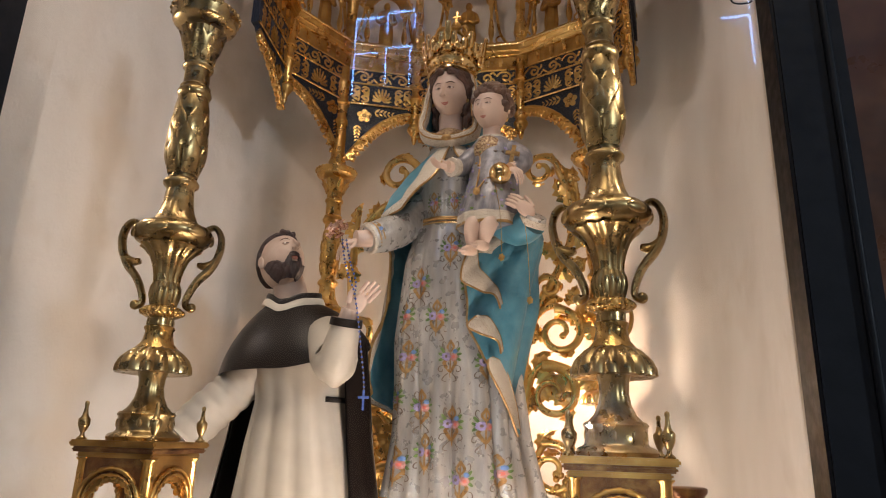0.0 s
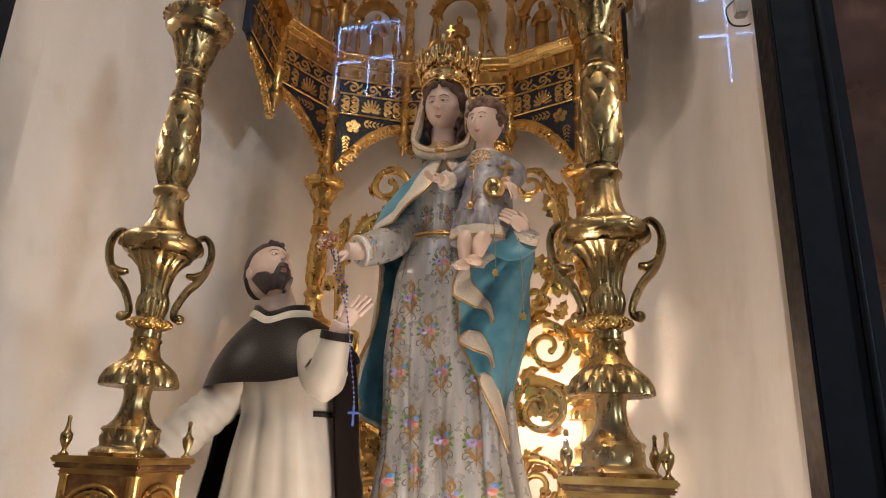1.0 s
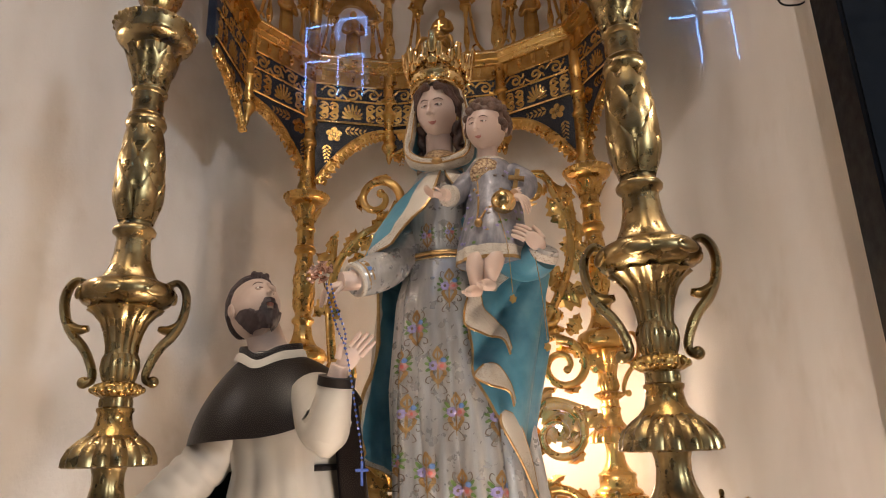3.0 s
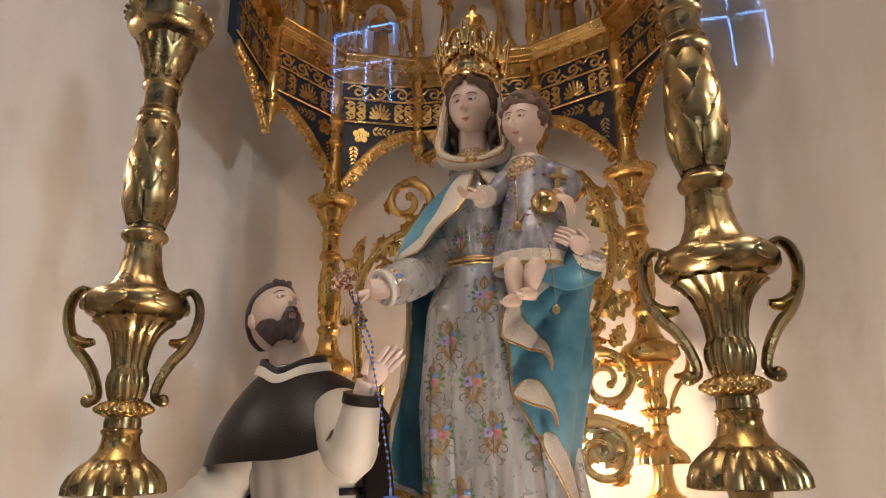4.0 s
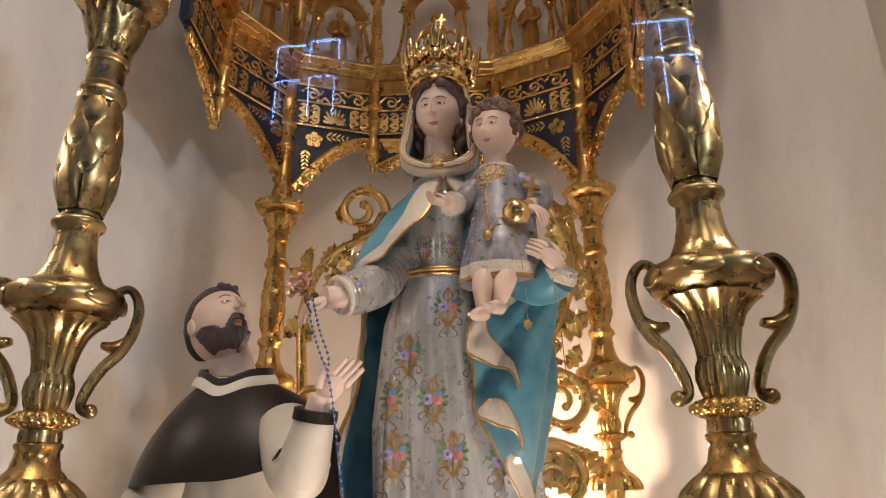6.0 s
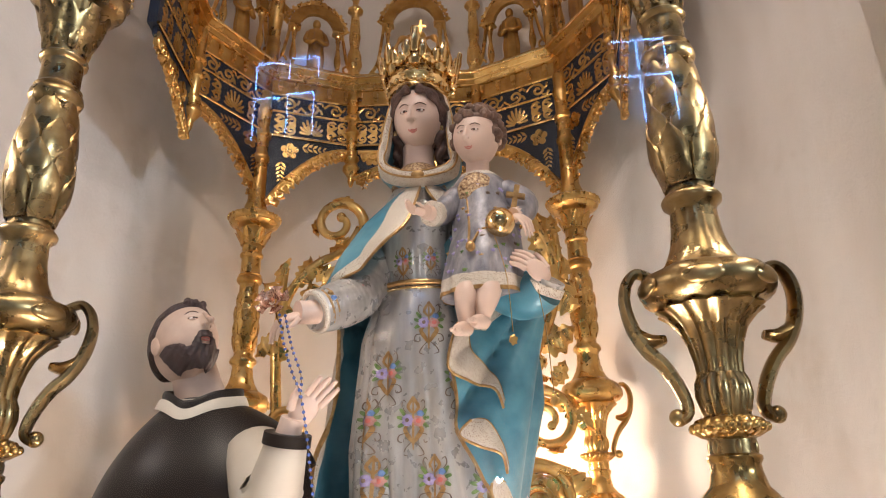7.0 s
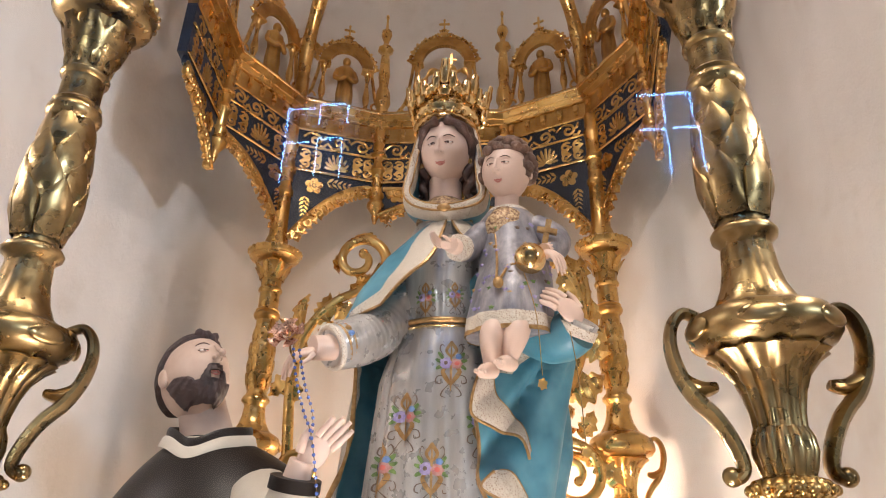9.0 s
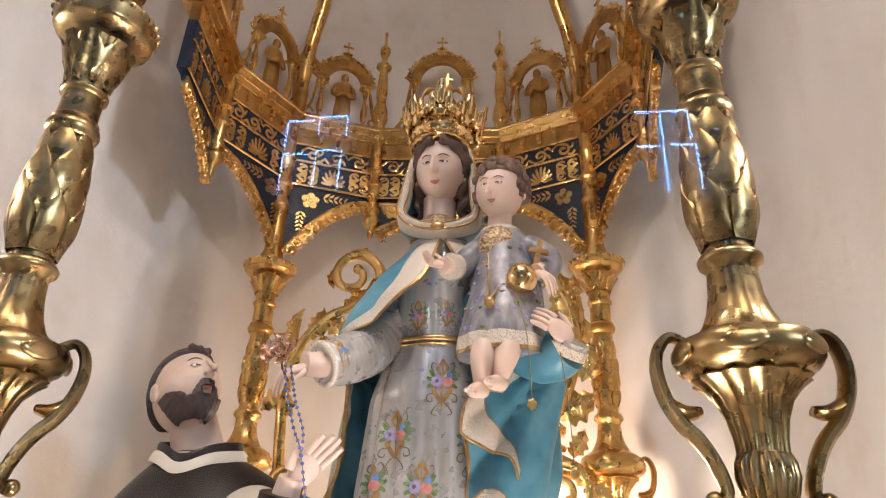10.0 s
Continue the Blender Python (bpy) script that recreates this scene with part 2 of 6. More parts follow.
    def strip(self, line, width, y0, y1, mat, m=None):
        """A ribbon along a line in x and z, from y0 to y1 in depth; width may be a list."""
        n = len(line)
        w = width if isinstance(width, (list, tuple)) else [width] * n
        a, b = [], []
        for k, (x, z) in enumerate(line):
            x0, z0 = line[max(k - 1, 0)]
            x1, z1 = line[min(k + 1, n - 1)]
            d = math.hypot(x1 - x0, z1 - z0) or 1
            nx, nz = -(z1 - z0) / d * w[k] / 2, (x1 - x0) / d * w[k] / 2
            a.append((x + nx, z + nz))
            b.append((x - nx, z - nz))
        rows = [[(p[0], y1, p[1]) for p in a], [(p[0], y0, p[1]) for p in a], [((p[0] + q[0]) / 2, y0 + (y0 - y1) * 0.5, (p[1] + q[1]) / 2) for p, q in zip(a, b)], [(q[0], y0, q[1]) for q in b], [(q[0], y1, q[1]) for q in b]]
        self.grid(rows, mat, False, m)

    def data(self, name, smooth=True, angle=50):
        me = bpy.data.meshes.new(name)
        me.from_pydata(self.v, [], self.f)
        for mat in self.mats:
            me.materials.append(mat)
        me.polygons.foreach_set("material_index", self.m)
        bm = bmesh.new()
        bm.from_mesh(me)
        bmesh.ops.remove_doubles(bm, verts=bm.verts, dist=1e-6)
        bmesh.ops.recalc_face_normals(bm, faces=bm.faces)
        bm.to_mesh(me)
        bm.free()
        if smooth:
            me.polygons.foreach_set("use_smooth", [True] * len(me.polygons))
            me.set_sharp_from_angle(angle=radians(angle))
        me.update()
        return me


def thing(name, at, label, category, group="", mesh=None, kind=""):
    ob = new(name, mesh)
    ob.location = at
    return tagged(ob, label, category, group, kind)


def part(name, mesh, parent, label="", m=None):
    """One part under a thing, or a sub-part under a part."""
    ob = new(name, mesh.data(name) if isinstance(mesh, Mesh) else mesh)
    ob.parent = parent
    if m is not None:
        ob.matrix_basis = m
    return tagged(ob, label)


def arc(cx, cz, r, a0, a1, n=12, rz=None):
    return [(cx + r * math.cos(radians(a0 + (a1 - a0) * k / n)), cz + (rz or r) * math.sin(radians(a0 + (a1 - a0) * k / n))) for k in range(n + 1)]


def spiral(cx, cz, r0, r1, a0, turns, n=26):
    out = []
    for k in range(n + 1):
        t = k / n
        a, r = radians(a0) + 2 * math.pi * turns * t, r0 + (r1 - r0) * t
        out.append((cx + r * math.cos(a), cz + r * math.sin(a)))
    return out


def smooth_line(pts, n=6):
    """Catmull-Rom through points of any dimension."""
    out, P = [], [pts[0]] + list(pts) + [pts[-1]]
    for k in range(1, len(P) - 2):
        a, b, c, d = (np.array(q, float) for q in P[k - 1:k + 3])
        for i in range(n):
            t = i / n
            out.append(tuple(0.5 * (2 * b + (c - a) * t + (2 * a - 5 * b + 4 * c - d) * t * t + (3 * b - a - 3 * c + d) * t ** 3)))
    return out + [tuple(float(v) for v in pts[-1])]


def table(z, rows):
    """The values at height z, from rows of (z, value...) in falling or rising order."""
    rows = sorted(rows)
    return [float(np.interp(z, [r[0] for r in rows], [r[k] for r in rows])) for k in range(1, len(rows[0]))]


# ---- the setting: nave, facade, niche, case ----
def nave():
    shell = Mesh()
    x0, x1, y0, y1, z1, t = -13.0, 13.0, -19.8, 2.8, 25.0, 0.3
    fl = Mesh()
    fl.box((x0, y0, -0.2), (x1, y1, 0), STONE)
    thing("floor", (0, 0, 0), "pale stone nave floor", "floor", mesh=fl.data("floor"), kind="structure")
    for name, lo, hi in (("wall_south", (x0, y0 - t, 0), (x1, y0, z1)), ("wall_west", (x0 - t, y0 - t, 0), (x0, y1, z1)), ("wall_east", (x1, y0 - t, 0), (x1 + t, y1, z1))):
        w = Mesh()
        w.box(lo, hi, STONE)
        thing(name, (0, 0, 0), "plain plastered nave wall", "wall", mesh=w.data(name), kind="structure")
    c = Mesh()
    c.box((x0 - t, y0 - t, z1), (x1 + t, y1 + t, z1 + t), STONE)
    thing("ceiling", (0, 0, 0), "plain plastered nave vault", "ceiling", mesh=c.data("ceiling"), kind="structure")
    # the altar wall with the opening of the niche
    w = Mesh()
    for lo, hi in (((x0, 2.70, 0), (-1.04, 2.84, z1)), ((1.10, 2.70, 0), (x1, 2.84, z1)), ((-1.04, 2.70, 4.32), (1.10, 2.84, z1)), ((-1.04, 2.70, 0), (1.10, 2.84, 1.66))):
        w.box(lo, hi, MARBLE)
    thing("wall_north", (0, 0, 0), "brown marble wall round the niche", "wall", mesh=w.data("wall_north"), kind="structure")


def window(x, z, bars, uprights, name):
    """A far window of which only the pane edges show, as bars glowing in place of daylight."""
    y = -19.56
    root = thing(name, (x, y, z), "far nave window with glowing strips for daylight along its panes", "window", kind="structure")
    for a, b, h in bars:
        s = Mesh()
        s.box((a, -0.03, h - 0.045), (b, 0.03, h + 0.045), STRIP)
        part("pane_edge", s, root, "blue edge glowing in place of daylight")
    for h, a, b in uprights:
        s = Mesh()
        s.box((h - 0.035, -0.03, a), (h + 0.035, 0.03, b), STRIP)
        part("pane_edge", s, root, "blue edge glowing in place of daylight")


def niche():
    def plan(a, grow=0.0):
        c, s = math.cos(a), math.sin(a)
        k = 2 / 2.7
        return 0.03 + (1.09 + grow) * math.copysign(abs(c) ** k, c), 2.84 + (1.62 + grow) * abs(s) ** k

    def rows(grow):
        out = []
        n = 48
        for z, f in [(1.66, 1), (2.2, 1), (3.0, 1), (3.8, 1), (4.5, 1)] + [(4.5 + 1.05 * math.sin(b), math.cos(b)) for b in np.linspace(0.12, 1.5, 14)]:
            row = []
            for i in range(n + 1):
                x, y = plan(math.pi * i / n, grow)
                row.append((0.03 + (x - 0.03) * f, 2.84 + (y - 2.84) * f, z + grow * (1 - f)))
            out.append(row)
        return out
    w = Mesh()
    inner, outer = rows(0.0), rows(0.12)
    w.grid(inner, PLASTER)
    w.grid(outer, PLASTER)
    w.grid([[r[0] for r in inner], [r[0] for r in outer]], PLASTER)
    w.grid([[r[-1] for r in inner], [r[-1] for r in outer]], PLASTER)
    thing("wall_niche", (0, 0, 0), "cream plastered curved niche wall with stains", "wall", mesh=w.data("wall_niche"), kind="structure")
    f = Mesh()
    f.box((-1.2, 2.70, 1.60), (1.26, 4.6, 1.655), STONE)
    thing("floor_niche", (0, 0, 0), "plain stone sill of the niche", "floor", mesh=f.data("floor_niche"), kind="structure")


def lining():
    for name, x0, x1 in (("trim_east", 1.015, 1.115), ("trim_west", -1.055, -0.955)):
        s = Mesh()
        s.box((x0, 2.771, 1.66), (x1, 2.93, 4.32), PLASTER, bevel=0.004)
        thing(name, (0, 0, 0), "plastered jamb of the niche", "trim", mesh=s.data(name), kind="structure")


def case_front():
    root = thing("window_1", (0, GLASS_Y, 1.66), "glazed front of the niche in a dark frame", "window", kind="structure")
    top = 4.32 - 1.66
    for name, lo, hi in (("window_frame", (0.975, -0.05, 0), (1.095, 0.05, top)), ("window_frame", (-1.035, -0.05, 0), (-0.915, 0.05, top)),
                         ("window_frame", (-0.915, -0.05, top - 0.12), (0.975, 0.05, top)), ("window_frame", (-0.915, -0.05, 0), (0.975, 0.05, 0.1))):
        s = Mesh()
        s.box(lo, hi, FRAME_PAINT, bevel=0.006)
        part(name, s, root, "near-black painted frame")
    for x in (1.063, -1.003):
        s = Mesh()
        s.tube([(x, -0.056, 0), (x, -0.056, top)], 0.008, FRAME_PAINT, 8)
        part("frame_moulding", s, root)
    s = Mesh()
    s.add([(-0.915, 0, 0.1), (0.975, 0, 0.1), (0.975, 0, top - 0.12), (-0.915, 0, top - 0.12)], [(0, 1, 2, 3)], GLASS)
    pane = part("pane", s, root, "clear reflecting pane")
    pane.visible_shadow = False


nave()
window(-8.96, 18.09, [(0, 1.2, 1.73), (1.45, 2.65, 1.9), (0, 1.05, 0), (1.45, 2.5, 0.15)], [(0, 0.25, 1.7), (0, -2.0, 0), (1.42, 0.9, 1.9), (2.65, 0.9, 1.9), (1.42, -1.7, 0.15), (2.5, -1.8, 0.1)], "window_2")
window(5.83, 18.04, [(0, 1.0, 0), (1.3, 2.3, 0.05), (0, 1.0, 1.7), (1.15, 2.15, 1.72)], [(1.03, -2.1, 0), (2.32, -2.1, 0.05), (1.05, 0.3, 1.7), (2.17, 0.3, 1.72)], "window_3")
niche()
lining()
case_front()


# ---- brass candlesticks, pedestals, columns ----
def leaf_data(name, w, h, mat, curl=0.25, n=6, tip=0.04):
    """A pointed acanthus leaf, upright in x and z, bulging to -y, with a midrib."""
    rows = []
    for j in range(n + 1):
        t = j / n
        half = w / 2 * (math.sin(math.pi * min(1, 0.18 + 0.82 * t)) ** 0.7) * (1 + 0.12 * math.cos(9 * t)) if j < n else w * tip
        y = -curl * h * t * t
        rows.append([(half * u, y - min(1, 2.2 * t) * (1 - t ** 3) * (0.24 * w * (1 - u * u) - 0.12 * w * (abs(u) < 0.1)) - 0.05 * w * t, h * t) for u in (-1, -0.55, 0, 0.55, 1)])
    back = [[(x, y + 0.1 * w, z) for x, y, z in r] for r in rows]
    m = Mesh()
    m.grid(rows, mat)
    m.grid(back, mat)
    m.grid([[r[0] for r in rows], [r[0] for r in back]], mat)
    m.grid([[r[-1] for r in rows], [r[-1] for r in back]], mat)
    return m.data(name)


LEAF_BIG = leaf_data("leaf", 0.046, 0.098, BRASS, 0.03, 9)
LEAF_CAP = leaf_data("leaf", 0.050, 0.092, BRASS, 0.30, 9, 0.22)
LEAF_GILT = leaf_data("leaf", 0.030, 0.055, GOLD, 0.05)
LEAF_GCAP = leaf_data("leaf", 0.036, 0.055, GOLD, 0.5)


def ring_of_leaves(parent, data, n, r, z, lean, offset=0.0, label=""):
    for k in range(n):
        a = 2 * math.pi * (k + offset) / n
        m = pose(r * math.cos(a), r * math.sin(a), z, lean, 0, math.degrees(a) + 90)
        part("leaf", data, parent, label, m)


def handle(parent, side, mat, k=1.0, base=0.0):
    pts = [(0.085, 2.700), (0.112, 2.708), (0.133, 2.692), (0.141, 2.662), (0.132, 2.625), (0.110, 2.592), (0.084, 2.570), (0.064, 2.545), (0.052, 2.515), (0.052, 2.498), (0.062, 2.490)]
    line = smooth_line([(side * (r if r < 0.06 else 0.06 + (r - 0.06) * 0.74), 0, z - base) for r, z in pts], 4)
    n = len(line)
    s = Mesh()
    s.tube(line, [0.0064 * k * (1 + 0.55 * math.sin(math.pi * i / n)) for i in range(n)], mat, 10, flat=2.2, normal=(0, 1, 0))
    s.ball((side * 0.066, 0, 2.494 - base), 0.0125, mat, 12, 8)
    h = part("handle", s, parent, "S-curved cast handle")
    leaf = Mesh()
    leaf.tube(smooth_line([(side * 0.118, 0, 2.632 - base), (side * 0.106, 0, 2.612 - base), (side * 0.088, 0, 2.603 - base), (side * 0.068, 0, 2.606 - base)], 4), [0.003 + 0.0085 * math.sin(math.pi * (i + 1.5) / 15) ** 0.8 for i in range(13)], mat, 8, flat=1.8, normal=(0, 1, 0))
    part("handle_leaf", leaf, h)
    return h


# sections of a turned candlestick: name, height above sea level and radius, lobes, depth of the lobes
SECTIONS = [
    ("foot", [(0.080, 2.172), (0.083, 2.180), (0.078, 2.187), (0.066, 2.192), (0.063, 2.196), (0.0625, 2.226), (0.066, 2.232), (0.061, 2.238)], 0, 0),
    ("stem", [(0.055, 2.238), (0.042, 2.252), (0.033, 2.272), (0.029, 2.295), (0.030, 2.315), (0.036, 2.338)], 8, 0.06),
    ("scalloped_skirt", [(0.036, 2.332), (0.080, 2.327), (0.0865, 2.330), (0.085, 2.345), (0.077, 2.363), (0.060, 2.380), (0.049, 2.388)], 16, 0.10),
    ("lower_cone", [(0.050, 2.386), (0.048, 2.391), (0.038, 2.402), (0.0335, 2.420), (0.0325, 2.430), (0.036, 2.436), (0.036, 2.441), (0.0315, 2.444)], 0, 0),
    ("collar_drum", [(0.0315, 2.442), (0.031, 2.462), (0.036, 2.466)], 0, 0),
    ("beaded_ring", [(0.036, 2.465), (0.046, 2.471), (0.0485, 2.480), (0.043, 2.489), (0.030, 2.494)], 20, 0.08),
    ("gadrooned_knop", [(0.029, 2.492), (0.033, 2.503), (0.0375, 2.522), (0.036, 2.540), (0.031, 2.552)], 14, 0.12),
    ("fluted_cup", [(0.031, 2.551), (0.0325, 2.570), (0.038, 2.595), (0.047, 2.618), (0.062, 2.636), (0.0745, 2.645), (0.071, 2.649)], 12, 0.11),
    ("cushion_bulge", [(0.066, 2.648), (0.086, 2.658), (0.0955, 2.672), (0.096, 2.684), (0.089, 2.697), (0.070, 2.706), (0.054, 2.712)], 6, 0.05),
    ("flared_neck", [(0.064, 2.706), (0.053, 2.718), (0.043, 2.740), (0.037, 2.768), (0.0345, 2.800)], 8, 0.05),
    ("neck_ring", [(0.034, 2.799), (0.036, 2.808), (0.044, 2.815), (0.0455, 2.822), (0.041, 2.829), (0.033, 2.834), (0.0325, 2.845)], 0, 0),
    ("leafy_baluster", [(0.0325, 2.844), (0.036, 2.862), (0.0405, 2.900), (0.0425, 2.930), (0.040, 2.970), (0.036, 3.010), (0.033, 3.045), (0.033, 3.066)], 8, 0.05),
    ("upper_ring", [(0.033, 3.064), (0.041, 3.072), (0.045, 3.082), (0.043, 3.092), (0.036, 3.098), (0.040, 3.103), (0.034, 3.110)], 0, 0),
    ("upper_drum", [(0.034, 3.108), (0.034, 3.156), (0.040, 3.160), (0.041, 3.166), (0.035, 3.172)], 0, 0),
    ("leaf_capital", [(0.034, 3.170), (0.035, 3.200), (0.038, 3.240), (0.042, 3.286)], 8, 0.08),
    ("drip_pan", [(0.038, 3.284), (0.066, 3.289), (0.082, 3.297), (0.087, 3.304), (0.085, 3.312), (0.0915, 3.326), (0.091, 3.340), (0.078, 3.350), (0.060, 3.352)], 0, 0),
    ("socket", [(0.055, 3.350), (0.040, 3.362), (0.036, 3.39), (0.050, 3.42), (0.058, 3.46), (0.045, 3.50), (0.034, 3.56), (0.034, 3.62)], 8, 0.05),
]
BASE = 2.172


def stretch(z, knots):
    return float(np.interp(z, [a for a, _ in knots], [b for _, b in knots]))


def turned(root, mat, dark, knots, upto, base, names_dark=()):
    for name, prof, lobes, depth in SECTIONS:
        if prof[0][1] > upto:
            break
        s = Mesh()
        s.lathe([(r, stretch(z, knots) - base) for r, z in prof], dark if name in names_dark else mat, lobes * 8 if lobes else 40, lobes, depth)
        ob = part(name, s, root)
        if name == "drip_pan":
            for k in range(26):
                a = 2 * math.pi * k / 26
                e = Mesh()
                e.ball((0.0915 * math.cos(a), 0.0915 * math.sin(a), stretch(3.333, knots) - base), (0.006, 0.006, 0.007), mat, 8, 5)
                part("egg_ornament", e, ob)
        if name == "beaded_ring":
            for k in range(18):
                a = 2 * math.pi * k / 18
                e = Mesh()
                e.ball((0.047 * math.cos(a), 0.047 * math.sin(a), stretch(2.478, knots) - base), (0.0075, 0.0075, 0.007), dark, 8, 5)
                part("bead", e, ob)
        if name == "cushion_bulge":
            for k in range(6):
                a = 2 * math.pi * (k + 0.25) / 6
                e = Mesh()
                e.ball((0, 0, 0), (0.030, 0.008, 0.015), mat, 14, 8)
                part("boss", e, ob, "", pose(0.092 * math.cos(a), 0.092 * math.sin(a), stretch(2.678, knots) - base, -12, 0, math.degrees(a) + 90))
        if name == "collar_drum" or name == "foot":
            zc, rr, n = (2.452, 0.031, 6) if name == "collar_drum" else (2.211, 0.0625, 10)
            for k in range(n):
                a = 2 * math.pi * (k + 0.5) / n
                e = Mesh()
                e.ball((0, 0, 0), (0.005, 0.003, 0.010), mat, 8, 6)
                part("oval_ornament", e, ob, "", pose(rr * math.cos(a), rr * math.sin(a), stretch(zc, knots) - base, 0, 0, math.degrees(a) + 90))


IDENT = [(0, 0), (10, 10)]


def candlestick(x, y, turn):
    root = thing("altar_candlestick", (x, y, BASE), "tall polished brass altar candlestick with two scrolled handles on a pedestal", "candlestick", "pair of altar candlesticks")
    turned(root, BRASS, BRASS_DARK, IDENT, 9, BASE, ("lower_cone", "beaded_ring", "socket"))
    for row, (z, r, lean) in enumerate(((2.842, 0.035, 8), (2.884, 0.0405, 3), (2.932, 0.0425, -2), (2.982, 0.0385, -4))):
        ring_of_leaves(root, LEAF_BIG, 6, r, z - BASE, lean, 0.5 * (row % 2))
    ring_of_leaves(root, LEAF_CAP, 8, 0.034, 3.178 - BASE, 0)
    for side in (-1, 1):
        handle(root, side, BRASS, 1.0, BASE)
    root.rotation_euler = (0, 0, radians(turn))
    return root


def pedestal(x, y):
    """A gilded lantern-like pedestal with round arches and an urn on each corner."""
    root = thing("pedestal", (x, y, 1.655), "square gilded wooden pedestal with round arches and corner urns", "pedestal", "pair of pedestals")
    h, top = 0.090, 2.172 - 1.655
    for k, (lo, hi) in enumerate((((-0.110, top - 0.014), (0.110, top)), ((-0.105, top - 0.026), (0.105, top - 0.0145)), ((-0.097, top - 0.037), (0.097, top - 0.0265)))):
        s = Mesh()
        s.box((lo[0], lo[0], lo[1]), (hi[0], hi[0], hi[1]), GOLD_OLD if k != 1 else TERRACOTTA, bevel=0.004)
        part("cornice", s, root)
    s = Mesh()
    s.box((-0.105, -0.105, 0), (0.105, 0.105, 0.06), GOLD_OLD, bevel=0.005)
    part("plinth", s, root)
    spring = top - 0.135
    for q in range(4):
        turn = pose(0, 0, 0, 0, 0, 90 * q)
        s = Mesh()
        h = h - 0.0135
        outer = [(-h, top - 0.037), (-h, spring)] + [(-0.066, spring)] + arc(0, spring, 0.066, 180, 0, 18) + [(h, spring), (h, top - 0.037)]
        h = h + 0.0135
        s.prism(outer, -h, -h + 0.012, TERRACOTTA if q != 1 else GOLD_OLD, turn)
        face = part("side_panel", s, root)
        for r, w in ((0.076, 0.010), (0.063, 0.007)):
            a = Mesh()
            line = [(px, -h - 0.004, pz) for px, pz in arc(0, spring, r, 180, 0, 28)]
            a.tube(line, [w * (0.55 + 0.12 * math.sin(2.4 * i)) for i in range(29)], GOLD, 8, turn)
            part("rope_arch", a, face)
        for k in range(9):
            a = radians(20 + 140 * k / 8)
            c = Mesh()
            c.prism(arc(0.055 * math.cos(a), spring + 0.055 * math.sin(a), 0.009, 0, 360, 9)[:-1], -h + 0.001, -h + 0.009, GOLD, turn)
            part("cusp", c, face)
        c = Mesh()
        c.lathe([(0.014, 0.06), (0.017, 0.07), (0.012, 0.085), (0.011, 0.22), (0.012, spring - 0.05), (0.019, spring - 0.03), (0.021, spring - 0.004), (0.0135, spring), (0.0125, top - 0.045), (0.0175, top - 0.040), (0.0175, top - 0.0375)], GOLD, 48, 6, 0.08, turn @ pose(-h + 0.008, -h + 0.008, 0))
        part("corner_column", c, root)
        u = Mesh()
        u.lathe([(0.0135, 0), (0.0145, 0.004), (0.007, 0.010), (0.0055, 0.018), (0.010, 0.026), (0.0155, 0.040), (0.0165, 0.055), (0.014, 0.059), (0.009, 0.064), (0.006, 0.078), (0.0048, 0.092), (0.0065, 0.097), (0.0055, 0.104), (0.001, 0.107)], BRASS, 20, 0, 0, turn @ pose(-0.092, -0.092, top) @ Matrix.Scale(0.8, 4))
        part("corner_urn", u, root, "turned brass urn")
    # small gilt leaf inside the arches
    s = Mesh()
    s.lathe([(0.03, 0.06), (0.045, 0.12), (0.02, 0.2), (0.035, 0.3), (0.05, 0.345), (0.012, 0.37)], GOLD, 20, 6, 0.25)
    part("inner_baluster", s, root)
    return root


pedestal(-0.427, 2.893)
pedestal(0.655, 2.893)
candlestick(-0.427, 2.893, 24)
candlestick(0.655, 2.893, -4)

COLUMN_KNOTS = [(2.172, 2.172), (2.33, 2.344), (2.388, 2.397), (2.48, 2.507), (2.522, 2.534), (2.551, 2.562), (2.648, 2.662), (2.684, 2.7), (2.712, 2.742), (2.8, 2.817), (2.822, 2.84), (2.845, 2.872), (2.93, 2.972), (3.066, 3.112), (3.082, 3.127), (3.11, 3.152), (3.166, 3.222), (3.172, 3.232), (3.262, 3.307), (3.305, 3.342), (3.34, 3.367), (3.352, 3.377), (3.5, 3.522)]


